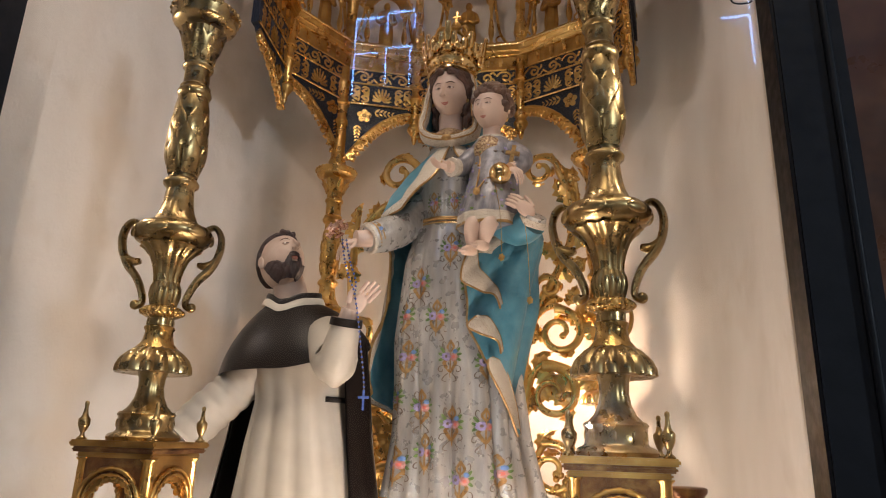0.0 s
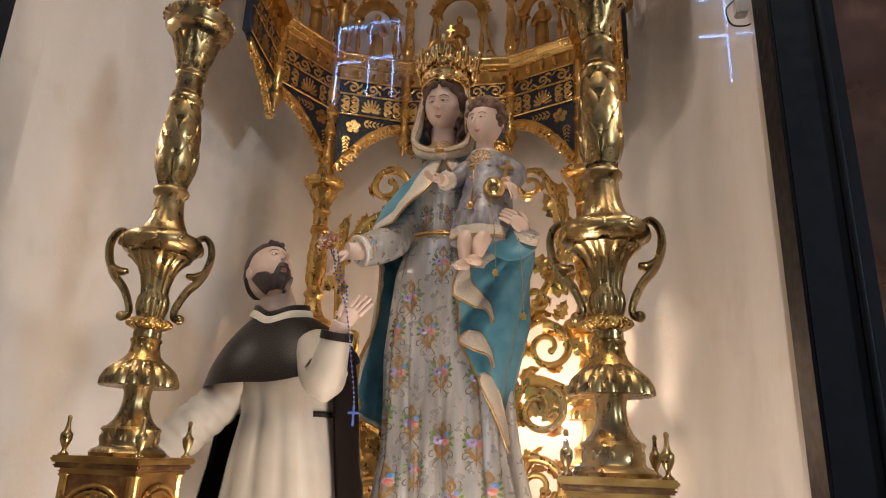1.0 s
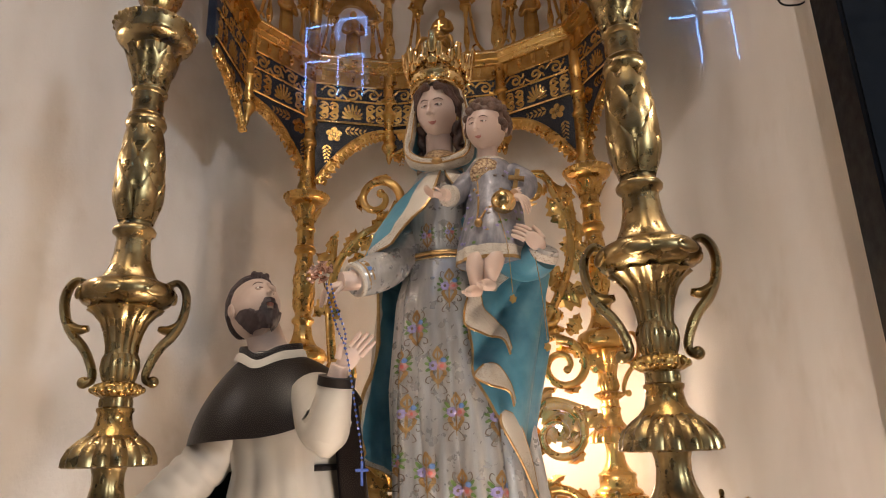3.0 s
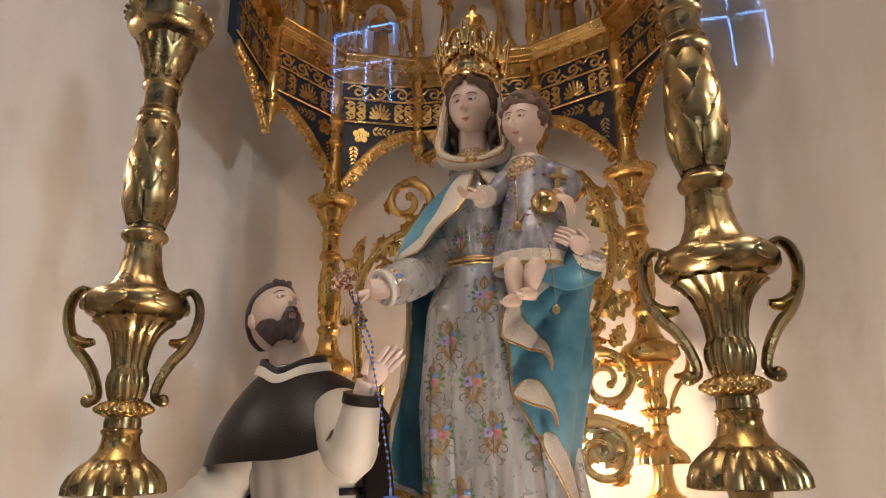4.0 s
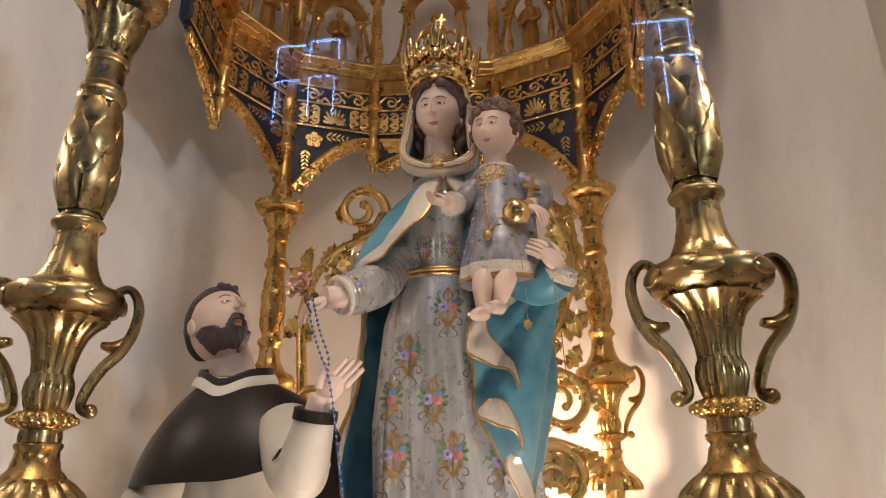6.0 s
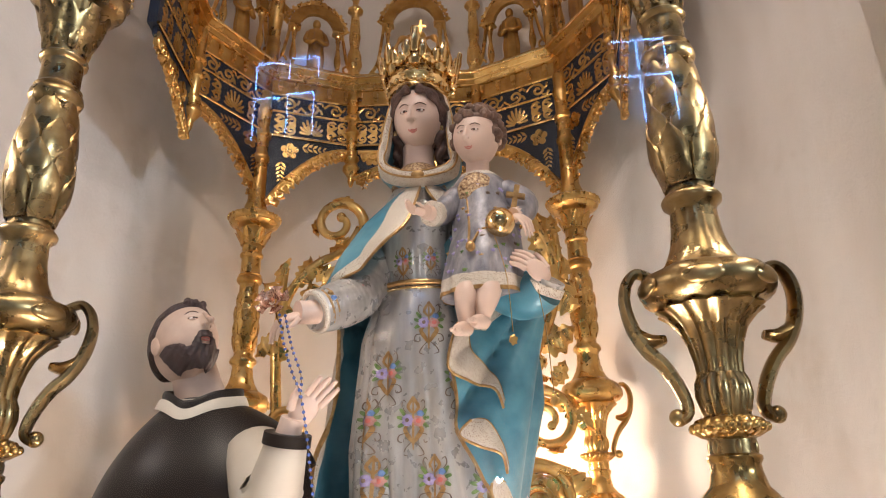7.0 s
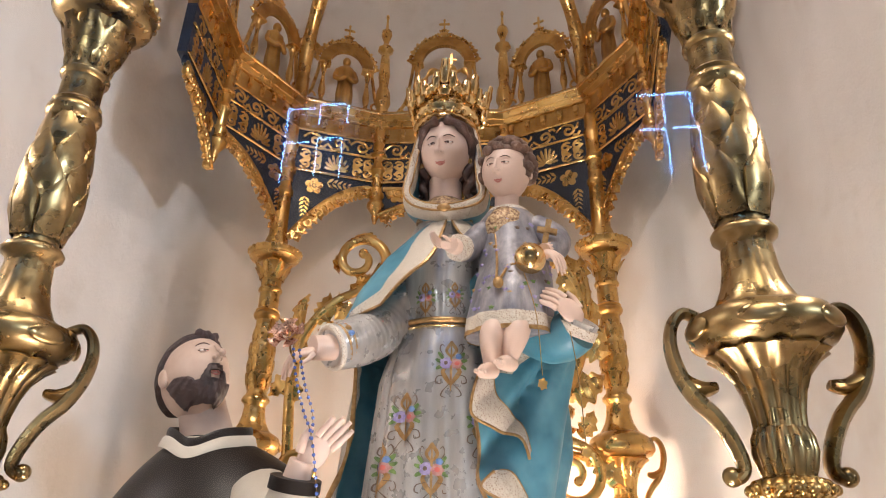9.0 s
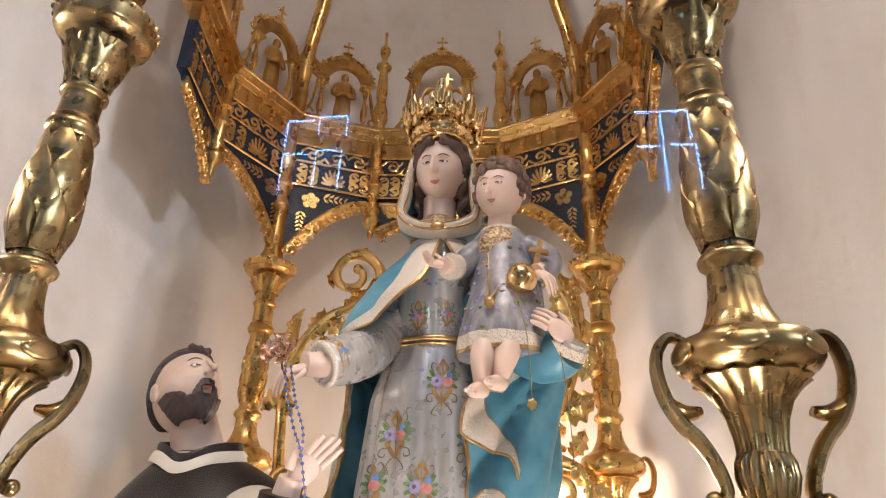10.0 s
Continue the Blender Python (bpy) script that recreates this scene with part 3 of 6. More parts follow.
def column(x, y, side):
    root = thing("canopy_column", (x, y, 1.655), "gilded turned column carrying the canopy", "column", "columns under the canopy")
    s = Mesh()
    s.box((-0.10, -0.10, 0), (0.10, 0.10, 0.36), GOLD_OLD, bevel=0.006)
    s.box((-0.125, -0.125, 0.36), (0.125, 0.125, 0.40), GOLD, bevel=0.008)
    s.box((-0.11, -0.11, 0.40), (0.11, 0.11, 0.47), GOLD_OLD, bevel=0.006)
    s.box((-0.095, -0.095, 0.47), (0.095, 0.095, 0.517), GOLD, bevel=0.008)
    part("plinth", s, root)
    turned(root, GOLD, GOLD_OLD, COLUMN_KNOTS, 3.3, 1.655)
    for row, (z, r, lean) in enumerate(((2.872, 0.033, 7), (2.920, 0.0385, 2), (2.975, 0.0405, -3), (3.027, 0.0365, -5))):
        ring_of_leaves(root, LEAF_GILT, 7, r, z - 1.655, lean, 0.5 * (row % 2))
    ring_of_leaves(root, LEAF_GCAP, 8, 0.04, 3.257 - 1.655, 0)
    h = handle(root, side, GOLD_OLD, 0.9, 1.655 - 0.014)
    p = Mesh()
    p.lathe([(0.045, 3.37), (0.040, 3.41), (0.032, 3.43), (0.030, 3.60), (0.036, 3.605), (0.036, 3.62), (0.029, 3.63), (0.029, 3.70), (0.037, 3.705), (0.037, 3.72), (0.028, 3.73), (0.030, 3.80), (0.034, 3.81), (0.034, 3.83), (0.028, 3.84), (0.028, 3.90)], GOLD, 20, 8, 0.10, pose(0, 0, -1.655))
    part("canopy_post", p, root)
    return root


column(-0.505, 4.10, -1)
column(0.648, 4.10, 1)


# ---- canopy ----
CANOPY = [(-0.60, 3.45), (-0.645, 3.80), (-0.485, 4.115), (-0.185, 4.245), (0.325, 4.262), (0.632, 4.122), (0.80, 3.84), (0.755, 3.45)]
ZF, ZD, ZC, ZT = 3.726, 3.912, 3.978, 4.034
canopy = thing("canopy", (0.08, 4.1, 3.40), "gilded wooden canopy with navy frieze panels and a pierced gallery", "canopy")
HERE = Matrix.Translation((-0.08, -4.1, -3.40))


def scroll_lines(w, h):
    """Arabesque lines for a band w wide and h high, about its middle."""
    out = []
    n = max(2, round(w / (h * 1.35)))
    step = w / n
    for k in range(n):
        cx = -w / 2 + (k + 0.5) * step
        up = 1 if k % 2 else -1
        out.append((spiral(cx, 0, h * 0.40, h * 0.08, -90 * up, 1.25 * up, 20), h * 0.12))
        out.append((smooth_line([(cx - step * 0.5, -up * h * 0.1), (cx - step * 0.25, -up * h * 0.42), (cx, -up * h * 0.40)], 4), h * 0.10))
        out.append((smooth_line([(cx + step * 0.18, up * h * 0.36), (cx + step * 0.36, up * h * 0.42), (cx + step * 0.46, up * h * 0.2)], 4), h * 0.11))
        out.append((smooth_line([(cx + step * 0.2, -up * h * 0.05), (cx + step * 0.36, -up * h * 0.12), (cx + step * 0.42, -up * h * 0.38)], 4), h * 0.10))
    return out


def palmette_lines(w, h):
    out = []
    for k in range(9):
        a = radians(8 + 164 * k / 8)
        r = h * (0.62 + 0.12 * math.sin(a))
        out.append(([(h * 0.08 * math.cos(a), -h * 0.36 + h * 0.06 * math.sin(a)), (r * 0.6 * math.cos(a), -h * 0.36 + r * 0.68 * math.sin(a)), (r * 0.78 * math.cos(a), -h * 0.36 + r * 1.05 * math.sin(a))], [h * 0.03, h * 0.095, h * 0.06]))
    for s in (-1, 1):
        room = w / 2 - h * 0.55
        n = max(1, round(room / (h * 0.44)))
        for k in range(n):
            cx = s * (h * 0.62 + room * (k + 0.5) / n)
            for zz, up in ((h * 0.22, 1), (-h * 0.24, -1)):
                out.append((spiral(cx, zz, h * 0.19, h * 0.04, 90 * up, 1.2 * up * s, 16), h * 0.07))
                out.append(([(cx - s * h * 0.08, zz * 1.75), (cx + s * h * 0.06, zz * 1.95), (cx + s * h * 0.2, zz * 1.6)], [h * 0.03, h * 0.09, h * 0.03]))
                out.append((smooth_line([(cx - s * h * 0.2, zz * 0.3), (cx, zz * 0.15), (cx + s * h * 0.22, zz * 0.9)], 4), h * 0.07))
    return out


def flower_polys(cx, cz, r):
    return [arc(cx + r * 0.60 * math.cos(2 * math.pi * k / 5 + 0.3), cz + r * 0.60 * math.sin(2 * math.pi * k / 5 + 0.3), r * 0.38, 0, 360, 10)[:-1] for k in range(5)] + [arc(cx, cz, r * 0.17, 0, 360, 8)[:-1]]


def sprig(cx, cz, length, turn):
    """A leafy sprig as small lozenges along a line."""
    out = []
    c, s = math.cos(radians(turn)), math.sin(radians(turn))
    for k in range(5):
        t = length * (k / 5)
        for side in (-1, 1):
            a = radians(turn + side * 42)
            ln = length * (0.34 - 0.035 * k)
            px, pz = cx + t * c, cz + t * s
            qx, qz = px + ln * math.cos(a), pz + ln * math.sin(a)
            nx, nz = -math.sin(a) * ln * 0.18, math.cos(a) * ln * 0.18
            out.append([(px, pz), ((px + qx) / 2 + nx, (pz + qz) / 2 + nz), (qx, qz), ((px + qx) / 2 - nx, (pz + qz) / 2 - nz)])
    return out


def segment(k):
    (px, py), (qx, qy) = CANOPY[k], CANOPY[k + 1]
    w = math.hypot(qx - px, qy - py)
    m = HERE @ Matrix.Translation(((px + qx) / 2, (py + qy) / 2, 0)) @ Matrix.Rotation(math.atan2(qy - py, qx - px), 4, "Z")
    hw = w / 2
    # cornice: a moulded length, mitred a little past its ends
    s = Mesh()
    prof = [(0.02, ZC - 0.002), (-0.010, ZC), (-0.013, ZC + 0.010), (-0.024, ZC + 0.018), (-0.028, ZC + 0.030), (-0.036, ZC + 0.038), (-0.040, ZC + 0.044), (-0.040, ZT), (0.06, ZT), (0.06, ZC)]
    s.grid([[(x * (hw + 0.012 - y * 0.25 * 0), y, z) for y, z in prof] for x in (-1, 1)], GOLD, True, m)
    s.prism([(-hw - 0.012, ZC), (hw + 0.012, ZC), (hw + 0.012, ZT - 0.002), (-hw - 0.012, ZT - 0.002)], 0.0, 0.055, GOLD, m)
    cor = part("cornice", s, canopy)
    for y, z, r in ((-0.041, ZT - 0.008, 0.006), (-0.026, ZC + 0.022, 0.004), (-0.012, ZC + 0.004, 0.004)):
        b = Mesh()
        b.tube([(-hw - 0.012, y, z), (0, y, z), (hw + 0.012, y, z)], r, GOLD if r < 0.006 else GOLD_BRIGHT, 8, m)
        part("bead_moulding", b, cor)
    s = Mesh()
    s.box((-hw, -0.004, ZD), (hw, 0.03, ZC - 0.002), GOLD_OLD, m)
    bed = part("dentil_band", s, canopy)
    n = max(3, round(w / 0.062))
    for i in range(n):
        x = -hw + w * (i + 0.5) / n
        d = Mesh()
        d.box((x - 0.009, -0.018, ZD + 0.026), (x + 0.009, -0.004, ZC - 0.008), GOLD, m, 0.003)
        d.box((x - 0.007, -0.012, ZD + 0.014), (x + 0.007, -0.004, ZD + 0.026), GOLD, m, 0.002)
        part("dentil", d, bed)
    # frieze with two bands of gilt tracery
    s = Mesh()
    s.box((-hw, 0.0, ZF), (hw, 0.03, ZD), NAVY, m)
    frieze = part("frieze_panel", s, canopy, "navy panel with gilt arabesques")
    iw = w - 0.05
    zr = ZF + 0.108
    t = Mesh()
    for line, wd in scroll_lines(iw, 0.064):
        t.strip([(x, z + zr + 0.038) for x, z in line], [1.35 * wd] * len(line), -0.0025, 0.0005, GOLD, m)
    part("scroll_tracery", t, frieze)
    t = Mesh()
    for line, wd in palmette_lines(iw, 0.094):
        t.strip([(x, z + ZF + 0.055) for x, z in line], [1.3 * q for q in wd] if isinstance(wd, list) else wd * 1.4, -0.0025, 0.0005, GOLD, m)
    part("palmette_tracery", t, frieze)
    for z, r in ((ZF, 0.0055), (ZD - 0.002, 0.004), (zr, 0.0045)):
        b = Mesh()
        nn = int(w / 0.004)
        b.tube([(-hw + w * i / nn, -0.004, z) for i in range(nn + 1)], [r * (1 + (0.25 * math.sin(2.1 * i) if z == zr else 0)) for i in range(nn + 1)], GOLD_BRIGHT if z == ZF else GOLD, 8, m)
        part("rope_moulding" if z == zr else "gilt_fillet", b, frieze)
    return m, w


def spandrel(m, w, low, drop, label="navy spandrel with gilt flower"):
    """A navy corner piece under the frieze, hanging down at the end `low` (-1 or 1), with a leafy gilt edge."""
    hw = w / 2
    line = [(low * hw * (1 - 1.9 * t ** 1.0), ZF - drop * (1 - t) ** 1.9 - 0.028) for t in [i / 16 for i in range(17)]]
    line = [(x, z) for x, z in line if abs(x) <= hw + 1e-6]
    s = Mesh()
    s.prism([(low * hw, ZF)] + line + [(line[-1][0], ZF)], 0.004, 0.018, NAVY, m)
    sp = part("spandrel", s, canopy, label)
    e = Mesh()
    e.tube([(x, 0.002, z) for x, z in line], 0.0105, GOLD, 8, m)
    part("arch_moulding", e, sp)
    for i in range(1, len(line) - 1):
        (x0, z0), (x1, z1) = line[i - 1], line[i + 1]
        d = math.hypot(x1 - x0, z1 - z0)
        nx, nz = (z1 - z0) / d, -(x1 - x0) / d
        if nz > 0:
            nx, nz = -nx, -nz
        cx, cz = line[i][0] + nx * 0.013, line[i][1] + nz * 0.013
        c = Mesh()
        r = 0.023 if i % 2 else 0.016
        c.ball((cx, 0.006, cz), (r, 0.010, r), GOLD, 9, 6, m, lambda p: 1 + 0.25 * math.sin(5 * math.atan2(p.z, p.x)))
        if i % 4 == 1:
            c.ball((cx + nx * 0.017, 0.004, cz + nz * 0.017), (0.015, 0.012, 0.015), GOLD_OLD, 9, 6, m, lambda p: 1 + 0.3 * math.sin(4 * math.atan2(p.z, p.x)))
        c.ball((cx + nx * 0.020, 0.007, cz + nz * 0.020), (0.011, 0.007, 0.011), GOLD, 9, 6, m, lambda p: 1 + 0.3 * math.sin(3 * math.atan2(p.z, p.x) + i))
        part("crocket", c, sp)
        t = Mesh()
        t.tube([(cx + nx * 0.006 + 0.014 * math.cos(q / 2.2 + i), -0.003, cz + nz * 0.006 + 0.014 * math.sin(q / 2.2 + i)) for q in range(11)], 0.0048, GOLD, 6, m, normal=(0, 1, 0))
        part("curl", t, sp)
    fx, fz = low * (hw - 0.085), ZF - 0.058
    for poly in flower_polys(fx, fz, 0.036):
        f = Mesh()
        f.prism(poly, 0.000, 0.005, GOLD, m)
        part("petal", f, sp)
    g = Mesh()
    for poly in sprig(fx - low * 0.048, fz + 0.022, 0.10, 180 if low > 0 else 0) + sprig(low * (hw - 0.055), fz - 0.052, 0.09, -90):
        g.prism(poly, 0.001, 0.005, GOLD, m)
    part("sprig", g, sp)
    return sp


def vertex_post(x, y, z0, tip, name="pendant"):
    s = Mesh()
    pm = HERE @ pose(x, y, 0)
    s.lathe([(0.026, ZC - 0.004), (0.026, 3.86), (0.034, 3.852), (0.034, 3.842), (0.022, 3.836), (0.020, 3.80), (0.030, 3.79), (0.032, 3.776), (0.024, 3.768), (0.021, z0 + 0.06), (0.030, z0 + 0.055), (0.032, z0 + 0.04), (0.024, z0 + 0.03), (0.027, z0 + 0.015), (0.034, z0 + 0.008), (0.034, z0 - 0.004), (0.022, z0 - 0.022), (0.012, z0 - 0.04), (0.014, z0 - 0.048), (0.006, tip)], GOLD, 20, 8, 0.07, pm)
    return part(name, s, canopy, "turned gilt drop")


SEG = [segment(k) for k in range(7)]
spandrel(*SEG[1], 1, 0.29)
spandrel(*SEG[2], -1, 0.27)
spandrel(*SEG[4], 1, 0.27)
spandrel(*SEG[5], -1, 0.29)
spandrel(*SEG[3], -1, 0.12)
spandrel(*SEG[3], 1, 0.12)
spandrel(*SEG[0], 1, 0.16)
spandrel(*SEG[6], -1, 0.16)
for k, z0 in ((1, 3.64), (3, 3.62), (4, 3.62), (6, 3.64)):
    vertex_post(*CANOPY[k], z0, z0 - 0.075)
for x in (-0.06, 0.20):
    mid, w3 = SEG[3]
    f = Mesh()
    for poly in flower_polys(x - 0.07, ZF - 0.035, 0.016):
        f.prism(poly, -0.002, 0.006, LIPS, mid)
    part("painted_rose", f, canopy, "small red painted flower")


def baluster(name, m, x, z, h, r, parent):
    s = Mesh()
    prof = [(1.0, 0), (1.0, 0.05), (0.6, 0.08), (0.55, 0.13), (0.95, 0.25), (1.0, 0.36), (0.7, 0.5), (0.48, 0.66), (0.5, 0.78), (0.8, 0.84), (0.62, 0.88), (1.05, 0.93), (1.15, 1.0)]
    s.lathe([(r * a, z + h * b) for a, b in prof], GOLD, 14, 0, 0, m @ pose(x, 0.0, 0))
    return part(name, s, parent)


def gallery(k):
    m, w = SEG[k]
    s = Mesh()
    s.box((-w / 2, -0.025, ZT + 0.001), (w / 2, 0.03, ZT + 0.018), GOLD_OLD, m, 0.003)
    rail = part("gallery_base", s, canopy)
    half = 0.092 if k != 3 else 0.112
    z0, hb = ZT + 0.018, 0.195 if k != 3 else 0.25
    for sx in (-1, 1):
        baluster("baluster", m, sx * half, z0, hb, 0.015, rail)
        c = Mesh()
        c.box((sx * half - 0.026, -0.02, z0 + hb), (sx * half + 0.026, 0.02, z0 + hb + 0.012), GOLD, m, 0.003)
        part("impost", c, rail)
        v = Mesh()
        line = smooth_line([(sx * (half + 0.018), 0.0, z0 + hb), (sx * (half + 0.030), 0, z0 + hb * 0.6), (sx * (half + 0.045), 0, z0 + hb * 0.25), (sx * (half + 0.075), 0, z0 + 0.01)], 5)
        v.tube(line, 0.007, GOLD, 8, m, flat=1.6, normal=(0, 1, 0))
        v.tube([(sx * (half + 0.043) + 0.018 * math.cos(t / 3), 0, z0 + 0.03 + 0.018 * math.sin(t / 3)) for t in range(17)], 0.005, GOLD, 6, m, normal=(0, 1, 0))
        part("volute", v, rail)
    zc = z0 + hb + 0.012
    a = Mesh()
    outer, inner = arc(0, zc, half + 0.022, 180, 0, 22, (half + 0.022) * 1.05), arc(0, zc, half - 0.022, 180, 0, 22, (half - 0.022) * 1.05)
    a.prism(outer + inner[::-1], -0.009, 0.009, GOLD_OLD, m)
    arch = part("gallery_arch", a, rail)
    for i in range(1, 22):
        c = Mesh()
        x, z = outer[i]
        dx, dz = x / (half + 0.022), (z - zc) / (half + 0.022)
        r = 0.014 if i % 2 else 0.009
        c.ball((x + dx * 0.012, 0, z + dz * 0.012), (r, 0.007, r), GOLD, 12, 6, m, lambda p: 1 + 0.28 * math.sin(4 * math.atan2(p.z, p.x) + i))
        part("crocket", c, arch)
        if 2 < i < 20:
            c = Mesh()
            x, z = inner[i]
            c.ball((x, 0, z), (0.006, 0.006, 0.006), GOLD_OLD, 7, 5, m)
            part("cusp", c, arch)
    zt = zc + (half + 0.022) * 1.05 + 0.008
    c = Mesh()
    for dx, dz, q in ((0, 0.012, 0.016), (-0.020, 0.010, 0.012), (0.020, 0.010, 0.012), (0, 0.034, 0.011), (-0.014, 0.030, 0.008), (0.014, 0.030, 0.008)):
        c.ball((dx, 0, zt + dz), (q, 0.006, q), GOLD, 10, 6, m, lambda p: 1 + 0.3 * math.sin(3 * math.atan2(p.z, p.x)))
    zt += 0.036
    c.box((-0.004, -0.004, zt), (0.004, 0.004, zt + 0.058), GOLD, m, 0.001)
    c.box((-0.019, -0.004, zt + 0.030), (0.019, 0.004, zt + 0.038), GOLD, m, 0.001)
    for dx, dz in ((-0.019, 0.034), (0.019, 0.034), (0, 0.058)):
        c.ball((dx, 0, zt + dz), 0.006, GOLD, 7, 5, m)
    part("small_cross", c, rail)
    # statuette: a plain draped shape
    f = Mesh()
    f.lathe([(0.034, z0), (0.034, z0 + 0.008), (0.027, z0 + 0.010), (0.029, z0 + 0.05), (0.025, z0 + 0.095), (0.031, z0 + 0.138), (0.028, z0 + 0.158), (0.012, z0 + 0.170), (0.010, z0 + 0.178)], GOLD_OLD, 42, 7, 0.14, m @ Matrix.Diagonal((1, 0.6, 1, 1)))
    for sx in (-1, 1):
        f.tube(smooth_line([(sx * 0.028, 0, z0 + 0.150), (sx * 0.037, -0.006, z0 + 0.115), (sx * 0.022, -0.022, z0 + 0.098), (sx * 0.006, -0.026, z0 + 0.108)], 4), 0.0085, GOLD_OLD, 8, m)
    f.ball((0, 0, z0 + 0.190), (0.0145, 0.0145, 0.018), GOLD_OLD, 10, 8, m)
    st = thing("statuette", (0, 0, 0), "small gilded draped statuette standing in the canopy gallery", "statuette", "statuettes of the gallery", f.data("statuette"))
    st.matrix_world = HERE.inverted() @ m @ Matrix.Translation((0, 0, z0)) @ Matrix.Scale(1.22, 4) @ Matrix.Translation((0, 0, -z0)) @ m.inverted()


for k in (0, 1, 2, 3, 4, 5, 6):
    gallery(k)


def pinnacle(x, y):
    s = Mesh()
    s.lathe([(0.026, ZT), (0.028, ZT + 0.02), (0.020, ZT + 0.03), (0.030, ZT + 0.05), (0.026, ZT + 0.09), (0.017, ZT + 0.11), (0.022, ZT + 0.15), (0.018, ZT + 0.20), (0.015, ZT + 0.235), (0.030, ZT + 0.245), (0.030, ZT + 0.252), (0.015, ZT + 0.262), (0.010, ZT + 0.275), (0.012, ZT + 0.285), (0.021, ZT + 0.305), (0.020, ZT + 0.32), (0.008, ZT + 0.33), (0.005, ZT + 0.345), (0.004, ZT + 0.37), (0.007, ZT + 0.376), (0.006, ZT + 0.385), (0.001, ZT + 0.39)], GOLD, 64, 8, 0.09, HERE @ pose(x, y, ZT) @ Matrix.Diagonal((1.1, 1.1, 1.45, 1)) @ pose(0, 0, -ZT))
    part("pinnacle", s, canopy)


pinnacle(*CANOPY[3])
pinnacle(*CANOPY[4])


def rib(x, y, sx):
    line = smooth_line([(x, y - 0.03, ZT), (x + sx * 0.004, y - 0.035, ZT + 0.13), (x + sx * 0.02, y - 0.06, ZT + 0.26), (x + sx * 0.06, y - 0.11, ZT + 0.40), (x + sx * 0.13, y - 0.20, ZT + 0.56), (x + sx * 0.25, y - 0.34, ZT + 0.72), (x + sx * 0.45, y - 0.5, ZT + 0.8)], 5)
    s = Mesh()
    s.tube(line, [0.028 + 0.002 * math.sin(0.9 * i) for i in range(len(line))], GOLD, 12, HERE)
    part("rib", s, canopy, "curved gilt rib of the crown")
    u = Mesh()
    pm = HERE @ pose(x - sx * 0.03, y + 0.06, 0)
    u.lathe([(0.030, ZT), (0.022, ZT + 0.03), (0.028, ZT + 0.08), (0.016, ZT + 0.13), (0.030, ZT + 0.17), (0.014, ZT + 0.20), (0.011, ZT + 0.27), (0.020, ZT + 0.30), (0.055, ZT + 0.325), (0.060, ZT + 0.34), (0.050, ZT + 0.345)], GOLD, 18, 8, 0.06, pm)
    part("urn", u, canopy)


rib(CANOPY[2][0], CANOPY[2][1], 1)
rib(CANOPY[5][0], CANOPY[5][1], -1)


# ---- gilded foliage screen behind the statues ----
def leaf_blade(mesh, at, turn, length, width, mat, y, bend=0.3):
    """A lobed leaf in the screen's plane."""
    n = 22
    left, mid, right = [], [], []
    for k in range(n + 1):
        t = k / n
        a = radians(turn + 60 * bend * t)
        cx, cz = at[0] + length * t * math.cos(a), at[1] + length * t * math.sin(a)
        wd = width / 2 * math.sin(math.pi * min(1, 0.12 + 0.88 * t)) * (1 + 0.20 * math.cos(4 * 2 * math.pi * t - 0.6))
        nx, nz = -math.sin(a), math.cos(a)
        left.append((cx + nx * wd, y + 0.004, cz + nz * wd))
        mid.append((cx, y - 0.010, cz))
        right.append((cx - nx * wd, y + 0.004, cz - nz * wd))
    back = [(p[0], y + 0.010, p[2]) for p in mid]
    mesh.grid([left, mid, right, back], mat, False)
    mesh.grid([right, back, left], mat, False)


